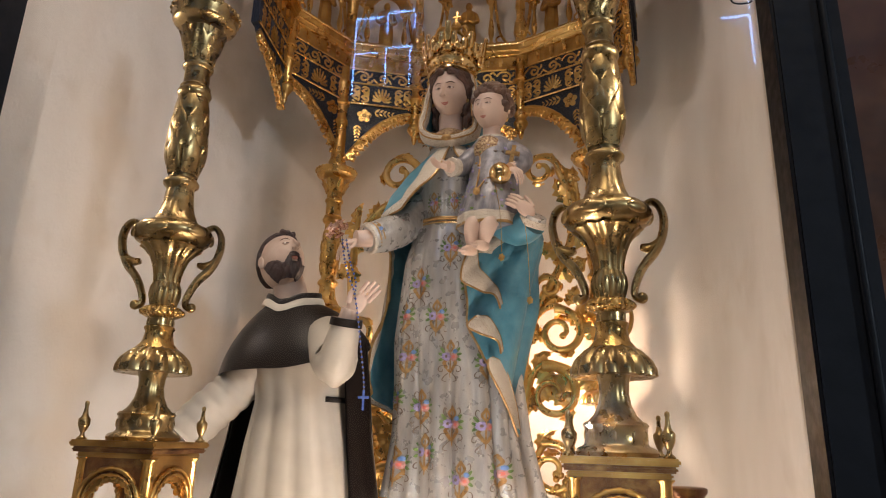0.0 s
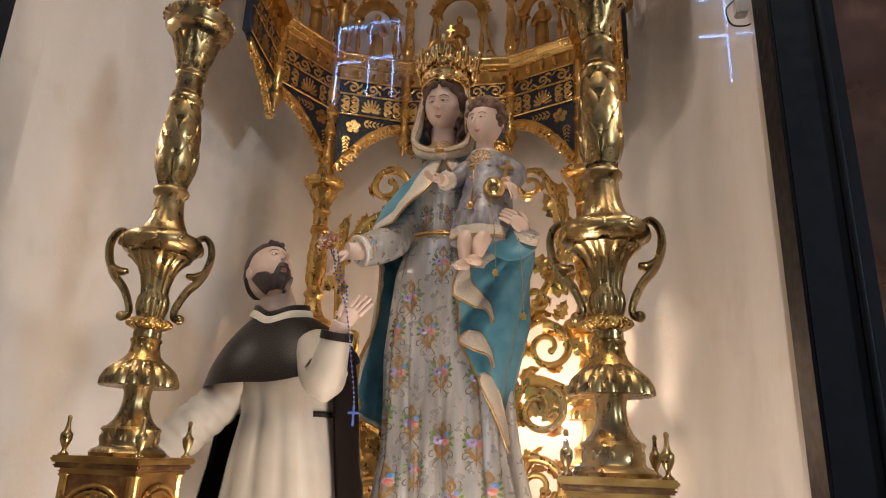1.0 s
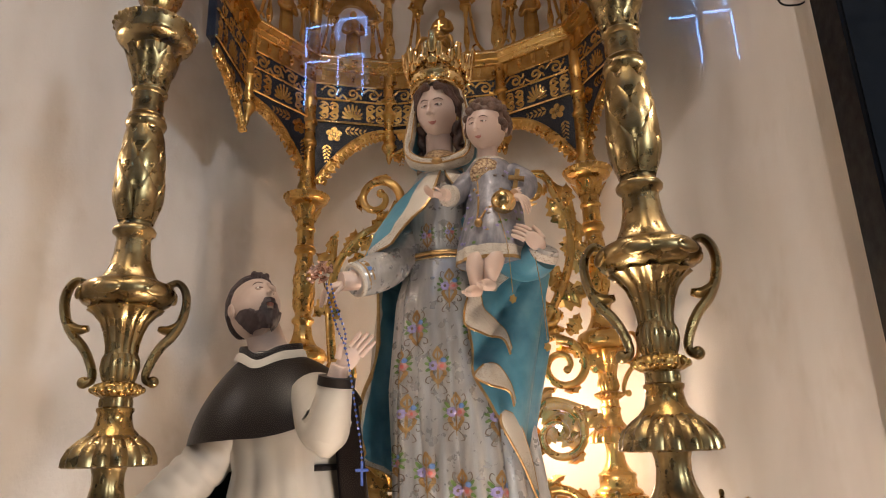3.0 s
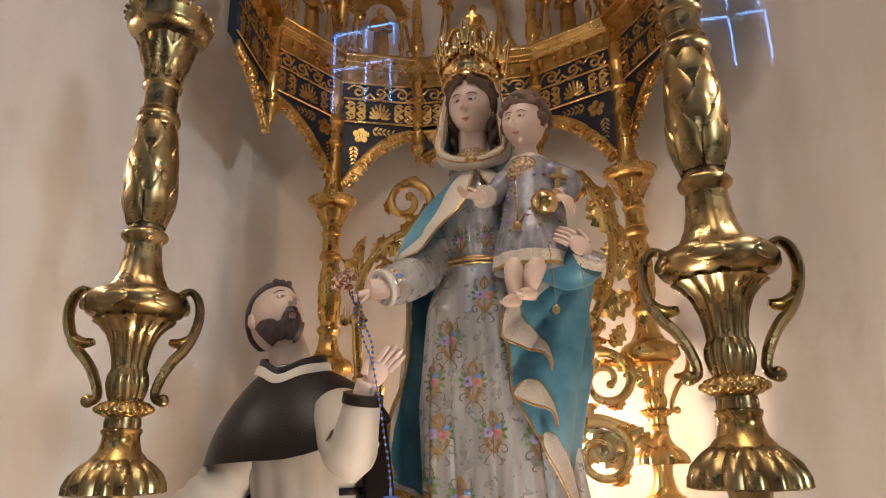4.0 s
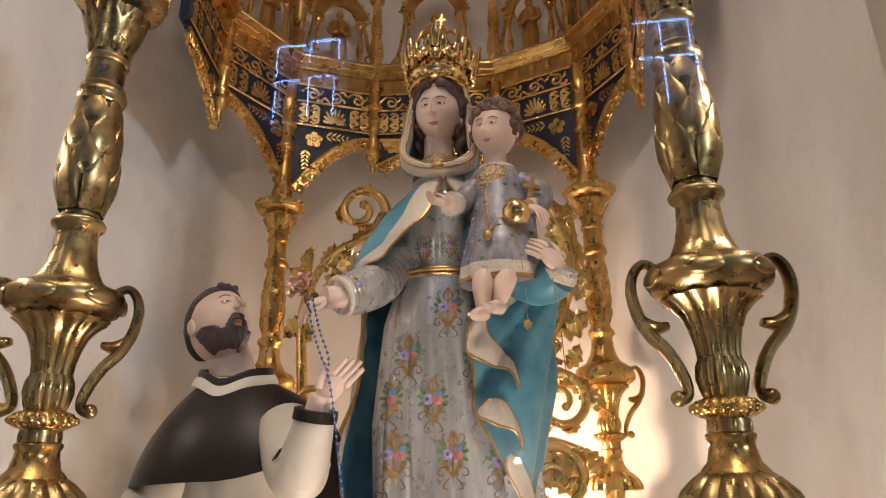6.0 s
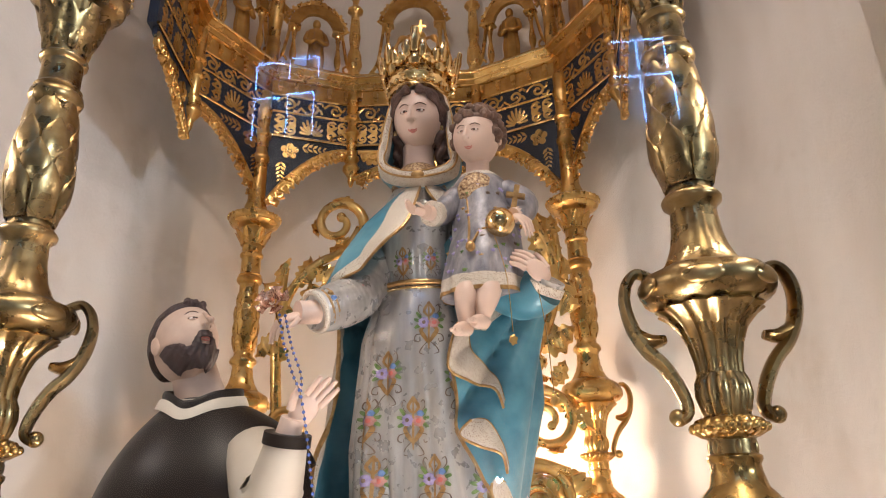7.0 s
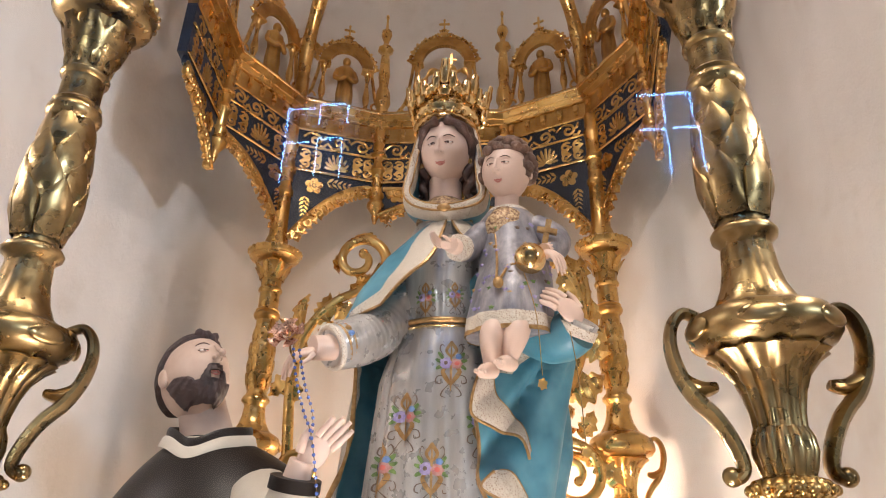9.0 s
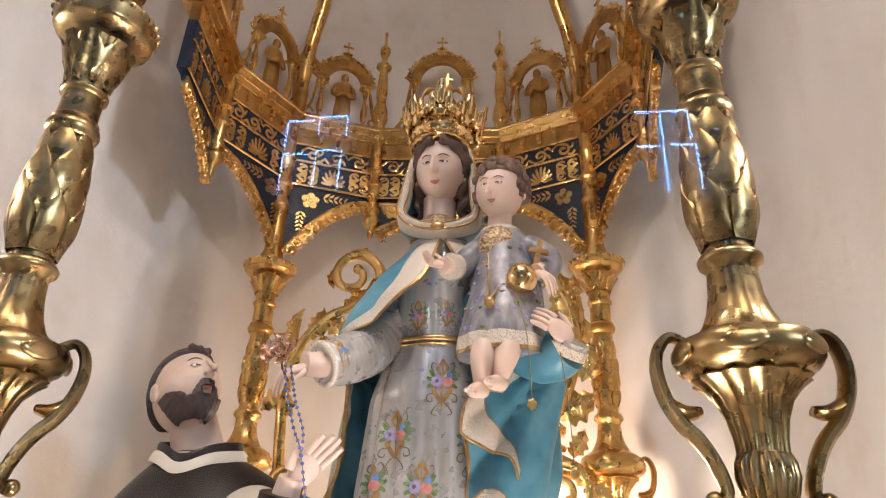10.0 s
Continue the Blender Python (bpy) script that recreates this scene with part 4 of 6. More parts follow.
def foliage(name, y, stems, scrolls, leaves, clusters, label):
    root = thing(name, (0, y, 1.655), label, "ornament", "gilded foliage screen")
    base = Matrix.Translation((0, -y, -1.655))
    for pts, r0, r1 in stems:
        s = Mesh()
        line = smooth_line([(x, y, z) for x, z in pts], 6)
        s.tube(line, [1.55 * r0 + 1.4 * (r1 - r0) * i / len(line) for i in range(len(line))], GOLD, 10, base)
        stem = part("stem", s, root)
        for i in range(3, len(line) - 2, 6):
            lf = Mesh()
            dx, dz = line[i + 1][0] - line[i - 1][0], line[i + 1][2] - line[i - 1][2]
            side = 1 if (i // 6) % 2 else -1
            leaf_blade(lf, (line[i][0], line[i][2]), math.degrees(math.atan2(dz, dx)) + side * 48, 0.092, 0.050, GOLD, y, -side * 0.9)
            part("leaf", lf, stem, m=base)
    for cx, cz, r, a0, turns, th in scrolls:
        s = Mesh()
        line = [(x, y - 0.02 * i / 30, z) for i, (x, z) in enumerate(spiral(cx, cz, r, r * 0.22, a0, turns, 30))]
        s.tube(line, [th * (1.95 - 0.8 * i / 30) for i in range(31)], GOLD, 8, base, normal=(0, 1, 0))
        s.ball((line[-1][0], y - 0.02, line[-1][2]), th * 1.7, GOLD, 10, 7, base)
        sc = part("scroll", s, root)
        for i in range(3, 22, 6):
            lf = Mesh()
            x, _, z = line[i]
            a = math.degrees(math.atan2(z - cz, x - cx)) + (35 if turns > 0 else -35)
            leaf_blade(lf, (x, z), a, r * 0.62, r * 0.36, GOLD, y, 1.1 if turns > 0 else -1.1)
            part("leaf", lf, sc, m=base)
    for x, z, turn, ln, wd in leaves:
        lf = Mesh()
        leaf_blade(lf, (x, z), turn, ln * 1.1, wd * 1.35, GOLD, y)
        part("leaf", lf, root, m=base)
    for cx, cz, r in clusters:
        rnd = random.Random(int(cx * 1000))
        for k in range(16):
            b = Mesh()
            a, q = rnd.uniform(0, 6.28), r * math.sqrt(rnd.random())
            b.ball((cx + q * math.cos(a), y - 0.012, cz + q * 1.2 * math.sin(a)), 0.013, GOLD_OLD, 10, 7, base)
            part("grape", b, root)


foliage("foliage_screen", 4.03,
        [([(0.33, 1.66), (0.345, 2.02), (0.352, 2.3), (0.358, 2.51), (0.395, 2.68), (0.465, 2.80), (0.53, 2.93), (0.558, 3.06), (0.545, 3.17), (0.50, 3.28)], 0.014, 0.008),
         ([(0.352, 2.25), (0.38, 2.42), (0.44, 2.49), (0.55, 2.46)], 0.010, 0.006), ([(0.358, 2.5), (0.40, 2.66), (0.48, 2.71), (0.57, 2.66)], 0.010, 0.006),
         ([(0.345, 1.95), (0.39, 2.12), (0.45, 2.2), (0.54, 2.16)], 0.010, 0.006), ([(0.548, 3.02), (0.575, 3.12), (0.57, 3.22)], 0.008, 0.005)],
        [(0.492, 2.605, 0.095, 100, -1.4, 0.0085), (0.462, 2.372, 0.105, 110, -1.35, 0.0085), (0.455, 2.10, 0.10, 110, -1.4, 0.009), (0.43, 3.28, 0.075, 0, 1.3, 0.008), (0.455, 2.78, 0.062, 250, -1.2, 0.007)],
        [(0.49, 2.84, 10, 0.12, 0.07), (0.52, 2.92, 150, 0.11, 0.06), (0.55, 3.0, 20, 0.08, 0.07), (0.55, 3.0, 70, 0.09, 0.06), (0.55, 3.0, -40, 0.08, 0.06), (0.55, 3.12, 100, 0.13, 0.07), (0.36, 2.55, 60, 0.11, 0.045), (0.36, 2.30, 65, 0.10, 0.045), (0.47, 2.4, -60, 0.09, 0.06), (0.47, 2.4, 10, 0.09, 0.06), (0.47, 2.4, 120, 0.09, 0.06), (0.47, 2.4, 200, 0.08, 0.05), (0.55, 2.46, -60, 0.10, 0.05), (0.57, 2.66, -70, 0.10, 0.05), (0.54, 3.2, 60, 0.09, 0.045), (0.40, 2.13, 200, 0.1, 0.06), (0.52, 2.72, 40, 0.08, 0.04)],
        [(0.50, 2.06, 0.055)], "gilded wooden scrolling vine with leaves and grapes behind the statue")
foliage("foliage_screen", 4.03,
        [([(-0.14, 1.66), (-0.22, 1.9), (-0.30, 2.1), (-0.33, 2.4), (-0.36, 2.7), (-0.37, 2.92), (-0.33, 3.06), (-0.25, 3.15), (-0.15, 3.2), (-0.10, 3.28)], 0.014, 0.008),
         ([(-0.36, 2.9), (-0.36, 3.02), (-0.35, 3.14)], 0.008, 0.005), ([(-0.32, 2.2), (-0.24, 2.3), (-0.17, 2.25)], 0.010, 0.006), ([(-0.24, 1.95), (-0.2, 2.08), (-0.12, 2.1)], 0.010, 0.006)],
        [(-0.175, 3.295, 0.105, -90, 1.4, 0.0105), (-0.26, 2.36, 0.10, 200, -1.4, 0.010), (-0.16, 2.02, 0.09, 180, -1.2, 0.011), (-0.33, 2.62, 0.07, 250, 1.2, 0.008)],
        [(-0.35, 3.02, 120, 0.10, 0.05), (-0.31, 3.08, 50, 0.10, 0.05), (-0.25, 3.14, -40, 0.10, 0.055), (-0.2, 3.12, -80, 0.12, 0.06), (-0.25, 3.08, -110, 0.12, 0.06), (-0.36, 2.9, 200, 0.09, 0.05), (-0.22, 2.2, 30, 0.13, 0.08), (-0.22, 2.2, 100, 0.12, 0.08), (-0.22, 2.2, 170, 0.12, 0.08), (-0.22, 2.2, -50, 0.14, 0.08), (-0.26, 2.0, 60, 0.14, 0.08), (-0.26, 2.0, 130, 0.12, 0.07), (-0.18, 1.9, 20, 0.12, 0.07), (-0.28, 2.3, 140, 0.1, 0.06)],
        [(-0.25, 2.19, 0.05)], "gilded wooden scrolling vine with broad leaves behind the kneeling statue")


# ---- statues: each one plain mesh ----
def head_shape(p):
    """How far the surface of a plain carved head stands out in the direction p; the face looks to -y."""
    front = max(0.0, -p.y)
    g = lambda x, z, sx, sz: math.exp(-((p.x - x) / sx) ** 2 - ((p.z - z) / sz) ** 2)
    k = 1.0
    k += front * (0.22 * g(0, -0.19, 0.10, 0.09) + 0.14 * g(0, 0.0, 0.075, 0.20) + 0.03 * g(-0.11, -0.22, 0.06, 0.05) + 0.03 * g(0.11, -0.22, 0.06, 0.05))
    k -= front * 0.10 * (g(-0.33, 0.10, 0.20, 0.13) + g(0.33, 0.10, 0.20, 0.13))
    k += front * 0.055 * (g(-0.33, 0.08, 0.12, 0.065) + g(0.33, 0.08, 0.12, 0.065))
    k += front * 0.03 * (g(-0.34, 0.28, 0.22, 0.07) + g(0.34, 0.28, 0.22, 0.07))
    k += front * (0.05 * g(0, -0.47, 0.20, 0.05) + 0.05 * g(0, -0.58, 0.15, 0.05) - 0.05 * g(0, -0.525, 0.2, 0.022) - 0.03 * g(0, -0.68, 0.2, 0.06))
    k += front * 0.09 * g(0, -0.84, 0.25, 0.14)
    k -= 0.16 * max(0.0, -p.z - 0.15) * abs(p.x)
    return k


def head(mesh, m, r, flesh=None):
    flesh = flesh or SKIN
    mesh.ball((0, 0, 0), r, flesh, 96, 72, m, head_shape)
    rx, ry, rz = r

    def on(x, z, out=1.004):
        p = Vector((x, -math.sqrt(max(0.01, 1 - x * x - z * z)), z))
        k = head_shape(p) * out
        return (p.x * k * rx, p.y * k * ry, p.z * k * rz)
    for s in (-1, 1):
        mesh.ball((s * rx * 1.0, ry * 0.16, -rz * 0.06), (rx * 0.13, ry * 0.19, rz * 0.24), flesh, 14, 12, m, lambda p: 1 - 0.35 * math.exp(-(p.y / 0.5) ** 2 - (p.z / 0.5) ** 2))
        mesh.tube([on(s * (0.13 + 0.40 * t), 0.20 + 0.085 * math.sin(math.pi * (0.12 + 0.72 * t)) - 0.02 * t) for t in [i / 7 for i in range(8)]], [rx * 0.009 + rx * 0.013 * math.sin(math.pi * (i + 1) / 9) for i in range(8)], HAIR, 6, m)
        mesh.tube([on(s * (0.19 + 0.30 * t), 0.062 + 0.040 * math.sin(math.pi * t), 1.014) for t in [i / 7 for i in range(8)]], rx * 0.019, HAIR, 6, m)
        mesh.ball(on(s * 0.335, 0.068, 0.972), (rx * 0.125, ry * 0.06, rz * 0.042), EYE_WHITE, 14, 8, m)
        mesh.ball(on(s * 0.335, 0.118, 0.968), (rx * 0.150, ry * 0.075, rz * 0.052), flesh, 16, 10, m)
        mesh.ball(on(s * 0.335, 0.022, 0.962), (rx * 0.140, ry * 0.070, rz * 0.030), flesh, 16, 10, m)
        mesh.ball(on(s * 0.325, 0.068, 0.992), (rx * 0.058, ry * 0.054, rz * 0.044), HAIR, 10, 8, m)
        mesh.tube([on(s * (0.20 + 0.27 * t), 0.055 - 0.025 * math.sin(math.pi * t)) for t in [i / 7 for i in range(8)]], rx * 0.009, ROSE, 6, m)
    ridge = [0.14 - 0.32 * i / 8 for i in range(9)]
    mesh.tube([on(0, z, 0.985 + 0.03 * (0.14 - z) / 0.32) for z in ridge], [rx * (0.055 + 0.035 * i / 8) for i in range(9)], flesh, 12, m)
    mesh.ball(on(0, -0.19, 1.015), (rx * 0.105, ry * 0.10, rz * 0.085), flesh, 14, 10, m)
    for s in (-1, 1):
        mesh.ball(on(s * 0.115, -0.215, 1.0), (rx * 0.060, ry * 0.07, rz * 0.055), flesh, 12, 8, m)
    for z in (-0.485, -0.545):
        mesh.tube([on(0.17 * t, z + 0.022 * t * t * (1 if z > -0.5 else 2.6) + (0.012 if z > -0.5 else 0) * math.cos(6 * t), 1.0) for t in [i / 6 - 1 for i in range(13)]], [rx * (0.010 + 0.030 * math.sin(math.pi * (i + 0.5) / 13)) for i in range(13)], ROSE, 8, m)


def hand_shape(mesh, m, k=1.0, spread=7, curl=0.2):
    """A hand along +z, palm to -y."""
    mesh.ball((0, 0, 0.035 * k), (0.026 * k, 0.012 * k, 0.038 * k), SKIN, 14, 10, m)
    for i, (x, ln) in enumerate(((-0.019, 0.052), (-0.0065, 0.060), (0.006, 0.057), (0.018, 0.046))):
        a = radians(spread * (i - 1.5))
        pts = [(k * (x + ln * t * math.sin(a)), -k * curl * ln * t * t, k * (0.062 + ln * t * math.cos(a))) for t in (0, 0.35, 0.7, 1.0)]
        mesh.tube(pts, [0.0072 * k, 0.0070 * k, 0.0062 * k, 0.0042 * k], SKIN, 8, m)
    mesh.tube([(0.022 * k, -0.004 * k, 0.02 * k), (0.036 * k, -0.012 * k, 0.045 * k), (0.040 * k, -0.016 * k, 0.066 * k)], [0.010 * k, 0.008 * k, 0.005 * k], SKIN, 8, m)


GOWN = [(2.03, 0.215, 3.53, 0.225, 0.195), (2.2, 0.205, 3.53, 0.20, 0.17), (2.5, 0.185, 3.53, 0.19, 0.145), (2.75, 0.172, 3.515, 0.15, 0.122), (2.83, 0.168, 3.505, 0.122, 0.10), (2.87, 0.168, 3.50, 0.102, 0.088),
        (2.95, 0.17, 3.49, 0.112, 0.095), (3.05, 0.17, 3.49, 0.118, 0.092), (3.12, 0.17, 3.49, 0.085, 0.07), (3.165, 0.17, 3.475, 0.052, 0.052)]


def ridge(s):
    """A pleat: broad rounded crests with narrow valleys."""
    return 1.6 * abs(math.cos(s / 2)) ** 0.7 - 1.0


def gown_at(a, z, out=0.0):
    cx, cy, rx, ry = table(z, GOWN)
    amp = float(np.interp(z, [2.03, 2.4, 2.7, 2.88, 2.95, 3.1], [0.15, 0.11, 0.055, 0.02, 0.03, 0.04]))
    sway = 0.5 * math.sin(2.6 * z + 1)
    k = 1 + amp * (0.75 * ridge(11 * a + sway + 0.8 * math.sin(3 * a)) + 0.45 * ridge(19 * a - 1.5 * sway + 1) + 0.4 * math.sin(5 * a - 3 * z + 1))
    return Vector((cx + (rx * k + out) * math.cos(a), cy + (ry * k + out) * math.sin(a), z))


def on_gown(x, z, out):
    cx, cy, rx, ry = table(z, GOWN)
    c = max(-0.97, min(0.97, (x - cx) / rx))
    return gown_at(-math.acos(c), z, out)


def bouquet(mesh, x, z, k=1.0):
    def disc(dx, dz, r, mat, petals=0, out=0.0022):
        n = 14
        out = out + 0.0012
        ring = [on_gown(x + k * (dx + r * (1 + (0.16 * math.cos(petals * 6.283 * i / n) if petals else 0)) * math.cos(6.283 * i / n)), z + k * (dz + r * math.sin(6.283 * i / n)), out) for i in range(n)]
        mesh.add([on_gown(x + k * dx, z + k * dz, out + 0.002)] + ring, [(0, 1 + i, 1 + (i + 1) % n) for i in range(n)], mat)

    def line(pts, w, mat, out=0.0016):
        pts = smooth_line(pts, 5)
        n = len(pts)
        a, b = [], []
        for i, (px, pz) in enumerate(pts):
            (x0, z0), (x1, z1) = pts[max(0, i - 1)], pts[min(n - 1, i + 1)]
            d = math.hypot(x1 - x0, z1 - z0) or 1
            ww = w * (0.35 + 0.65 * math.sin(math.pi * (i + 0.5) / n)) / 2
            a.append(on_gown(x + k * (px - (z1 - z0) / d * ww), z + k * (pz + (x1 - x0) / d * ww), out))
            b.append(on_gown(x + k * (px + (z1 - z0) / d * ww), z + k * (pz - (x1 - x0) / d * ww), out))
        mesh.grid([a, b], mat)
    for s in (-1, 1):
        line([(0, -0.055), (s * 0.010, -0.040), (s * 0.020, -0.022), (s * 0.012, -0.012)], 0.011, OCHRE)
        line([(0, 0.015), (s * 0.012, 0.032), (s * 0.004, 0.048), (0, 0.058)], 0.008, OCHRE)
        line([(s * 0.012, -0.03), (s * 0.032, -0.034), (s * 0.036, -0.048), (s * 0.026, -0.052), (s * 0.024, -0.044)], 0.003, UMBER)
        line([(s * 0.004, -0.052), (s * 0.018, -0.066), (s * 0.024, -0.080), (s * 0.012, -0.084)], 0.003, UMBER)
        line([(s * 0.018, 0.02), (s * 0.028, 0.036), (s * 0.024, 0.05), (s * 0.017, 0.044)], 0.0028, UMBER)
        for a, b in ((0.030, 0.006), (0.028, -0.010), (0.024, 0.018)):
            line([(s * 0.014, 0.2 * b), (s * a, b), (s * (a + 0.008), b * 1.6)], 0.009, GREEN, 0.0019)
    line([(0, -0.07), (0, -0.03), (0, 0.0), (0, 0.05)], 0.006, OCHRE)
    disc(-0.013, 0.0, 0.0145, LILAC, 7)
    disc(0.013, -0.002, 0.0135, PINK, 6)
    disc(0.017, 0.016, 0.008, SKY_BLUE, 5)
    disc(-0.013, 0.0, 0.005, UMBER, 0, 0.0045)
    disc(0.013, -0.002, 0.006, LIPS, 0, 0.0045)


MANTLE = [(2.03, 0.20, 0.21, 0.19), (2.2, 0.20, 0.215, 0.19), (2.3, 0.28, 0.22, 0.19), (2.4, 0.29, 0.235, 0.19), (2.6, 0.26, 0.275, 0.185), (2.8, 0.235, 0.29, 0.175), (2.84, 0.25, 0.28, 0.17), (2.88, 0.27, 0.27, 0.165),
          (2.95, 0.24, 0.20, 0.155), (3.04, 0.178, 0.16, 0.13), (3.10, 0.115, 0.115, 0.10), (3.14, 0.075, 0.075, 0.075)]
EDGE_X = [(2.20, 0.392), (2.25, 0.380), (2.32, 0.362), (2.37, 0.338), (2.41, 0.312), (2.46, 0.285), (2.52, 0.258), (2.58, 0.254), (2.65, 0.244), (2.70, 0.256), (2.756, 0.270)]
EDGE_R = [(2.03, -4), (2.16, -4)] + [(z, -math.degrees(math.acos(min(0.99, (x - 0.18) / table(z, MANTLE)[1])))) for z, x in EDGE_X] + [(2.80, -60), (2.9, -35), (3.0, -55), (3.08, -78), (3.14, -86)]
EDGE_L = [(2.03, 128), (2.2, 135), (2.285, 160), (2.33, 184), (2.45, 186), (2.6, 178), (2.8, 180), (2.82, 188), (2.845, 206), (2.87, 226), (2.90, 242), (2.95, 255), (3.0, 263), (3.08, 268), (3.14, 270)]


EDGE_R = smooth_line(EDGE_R, 5)
EDGE_L = smooth_line(EDGE_L, 5)
FRONT_L = [(2.03, 0), (2.7, 0), (2.82, 0.05), (2.88, 0.09), (2.95, 0.09), (3.04, 0.068), (3.10, 0.06), (3.14, 0.045)]
FRONT_R = [(2.9, 0), (3.0, 0.05), (3.10, 0.06), (3.14, 0.045)]


SWATHES = [([(0.285, 2.765), (0.290, 2.70), (0.318, 2.668), (0.345, 2.635), (0.358, 2.590)], [(0.262, 2.760), (0.240, 2.660), (0.285, 2.628), (0.337, 2.612), (0.354, 2.572)]),
           ([(0.295, 2.552), (0.318, 2.548), (0.338, 2.522), (0.352, 2.490), (0.360, 2.450)], [(0.285, 2.548), (0.259, 2.518), (0.298, 2.494), (0.344, 2.478), (0.355, 2.440)]),
           ([(0.330, 2.432), (0.358, 2.415), (0.376, 2.36), (0.390, 2.29), (0.400, 2.215)], [(0.322, 2.422), (0.322, 2.395), (0.350, 2.335), (0.376, 2.27), (0.396, 2.21)])]


def mantle_at(a, z):
    rl, rr, ry = table(z, MANTLE)
    c, s = math.cos(a), math.sin(a)
    rx = rr if c > 0 else rl
    if s < 0 and c < 0:
        ry += table(z, FRONT_L)[0] * min(1, -1.6 * s)
    elif s < 0:
        ry += table(z, FRONT_R)[0] * min(1, -1.6 * s)
    low = min(1.0, max(0.0, (3.08 - z) / 0.3))
    fan = math.atan2(0.18 + rx * c - 0.50, 2.93 - z)
    if c > 0:
        fold = low * (0.020 * ridge(15 * fan + 1.2 * s) + 0.008 * ridge(31 * fan + 2))
    else:
        fold = low * (0.016 * ridge(11 * a + 5 * z) + 0.007 * math.sin(14 * a - 10 * z + 0.6))
    return Vector((0.18 + (rx + fold) * c, 3.545 + (ry + fold) * s, z))


def madonna():
    b = Mesh()
    zs = np.linspace(2.03, 3.165, 80)
    b.grid([[gown_at(2 * math.pi * i / 132, z) for i in range(132)] for z in zs], SILVER, True)
    for x, z in ((0.194, 2.773), (0.101, 2.66), (0.159, 2.554), (0.076, 2.433), (0.203, 2.433), (0.305, 2.416), (0.26, 2.65), (0.045, 2.31), (0.125, 2.285), (0.215, 2.24), (0.303, 2.235), (0.068, 2.125), (0.247, 2.09), (0.349, 2.11), (0.14, 2.16), (0.055, 2.56)):
        bouquet(b, x, z, 0.88)
    bouquet(b, 0.135, 2.925, 0.6)
    bouquet(b, 0.20, 2.93, 0.5)
    # hem and belt
    b.tube([gown_at(2 * math.pi * i / 60, 2.875, 0.004) for i in range(61)], 0.007, OCHRE, 8)
    b.tube([gown_at(2 * math.pi * i / 60, 2.862, 0.003) for i in range(61)], 0.003, GOLD_BRIGHT, 6)
    # mantle, with a lace border and gilt edge
    rows, edge = [], [0, 0.005, 0.018, 0.034, 0.052]
    heights = list(np.linspace(2.03, 3.14, 130))
    shades = []
    for z in heights:
        a0, a1 = radians(table(z, EDGE_R)[0]), radians(table(z, EDGE_L)[0])
        r = float(np.interp(z, [2.86, 3.08], [0.24, 0.11]))
        th = [a0 + e / r for e in edge] + list(np.linspace(a0 + 0.064 / r, a1 - 0.064 / r, 66)) + [a1 - e / r for e in edge[::-1]]
        rows.append([mantle_at(a, z) for a in th])
    n = len(rows[0])
    pick = lambda i, j: OCHRE if i in (0, n - 2) else (LACE if (i < 4 and heights[j] > 2.74) or i > n - 6 else BLUE)
    b.grid(rows, BLUE, False, None, pick)
    inner = [[p + (Vector((0.18, 3.545, p.z)) - p).normalized() * 0.008 for p in row] for row in rows]
    b.grid(inner, BLUE, False, None, pick)
    for c in (0, -1):
        b.grid([[r[c] for r in rows], [r[c] for r in inner]], OCHRE)
    b.grid([rows[0], inner[0]], OCHRE)
    # lace-edged swathes that turn over down the front of the mantle
    for upper, lower in SWATHES:
        up, lo = smooth_line(upper, 8), smooth_line(lower, 8)
        rows = []
        for (xa, za), (xb, zb) in zip(up, lo):
            row = []
            for v in np.linspace(0, 1, 10):
                x, z = xa + (xb - xa) * v, za + (zb - za) * v
                rr = table(z, MANTLE)[1]
                y = min(mantle_at(-math.acos(max(-0.95, min(0.97, (x - 0.18) / rr))), z).y, on_gown(x, z, 0.0).y)
                row.append(Vector((x, y - 0.006 - 0.020 * math.sin(1.9 * v), z)))
            rows.append(row)
        b.grid(rows, LACE, False, None, lambda i, j: LACE)
        b.grid([[row[-1], row[-1] + Vector((0.002, 0.008, 0.006)), row[-1] + Vector((0.004, 0.03, 0.012))] for row in rows], BLUE)
        b.tube([row[-1] for row in rows], 0.0032, OCHRE, 7)
        b.tube([row[0] for row in rows], 0.0016, OCHRE, 6)
    # hood round the head
    rim = smooth_line([(0.112, 3.445, 3.435), (0.092, 3.43, 3.36), (0.076, 3.42, 3.27), (0.071, 3.405, 3.20), (0.100, 3.395, 3.158), (0.172, 3.380, 3.136), (0.250, 3.395, 3.158), (0.272, 3.405, 3.20), (0.266, 3.42, 3.27), (0.256, 3.43, 3.36), (0.238, 3.445, 3.435)], 8)
    rows = []
    for i, (x, y, z) in enumerate(rim):
        low = max(0.0, min(1.0, (3.23 - z) / 0.06))
        wave = 0.004 * math.sin(0.9 * i)
        at = lambda k, dy, dz=0.0: Vector((0.17 + (x - 0.17) * k, y + dy, z + dz * low))
        rows.append([at(0.70 + 0.1 * low, 0.10, 0.02), at(0.76 + 0.1 * low, 0.03, 0.016), at(0.80 + 0.10 * low, -0.002, 0.016), at(0.90 + 0.05 * low, -0.010 + 0.006 * low + wave, 0.008), at(1.0, 0.0), at(1.06, 0.035, -0.012), at(1.08, 0.07, -0.004), Vector((0.17 + (x - 0.17) * 0.95, 3.55, z + 0.01)), Vector((0.17 + (x - 0.17) * 0.4, 3.585, z + 0.015))])
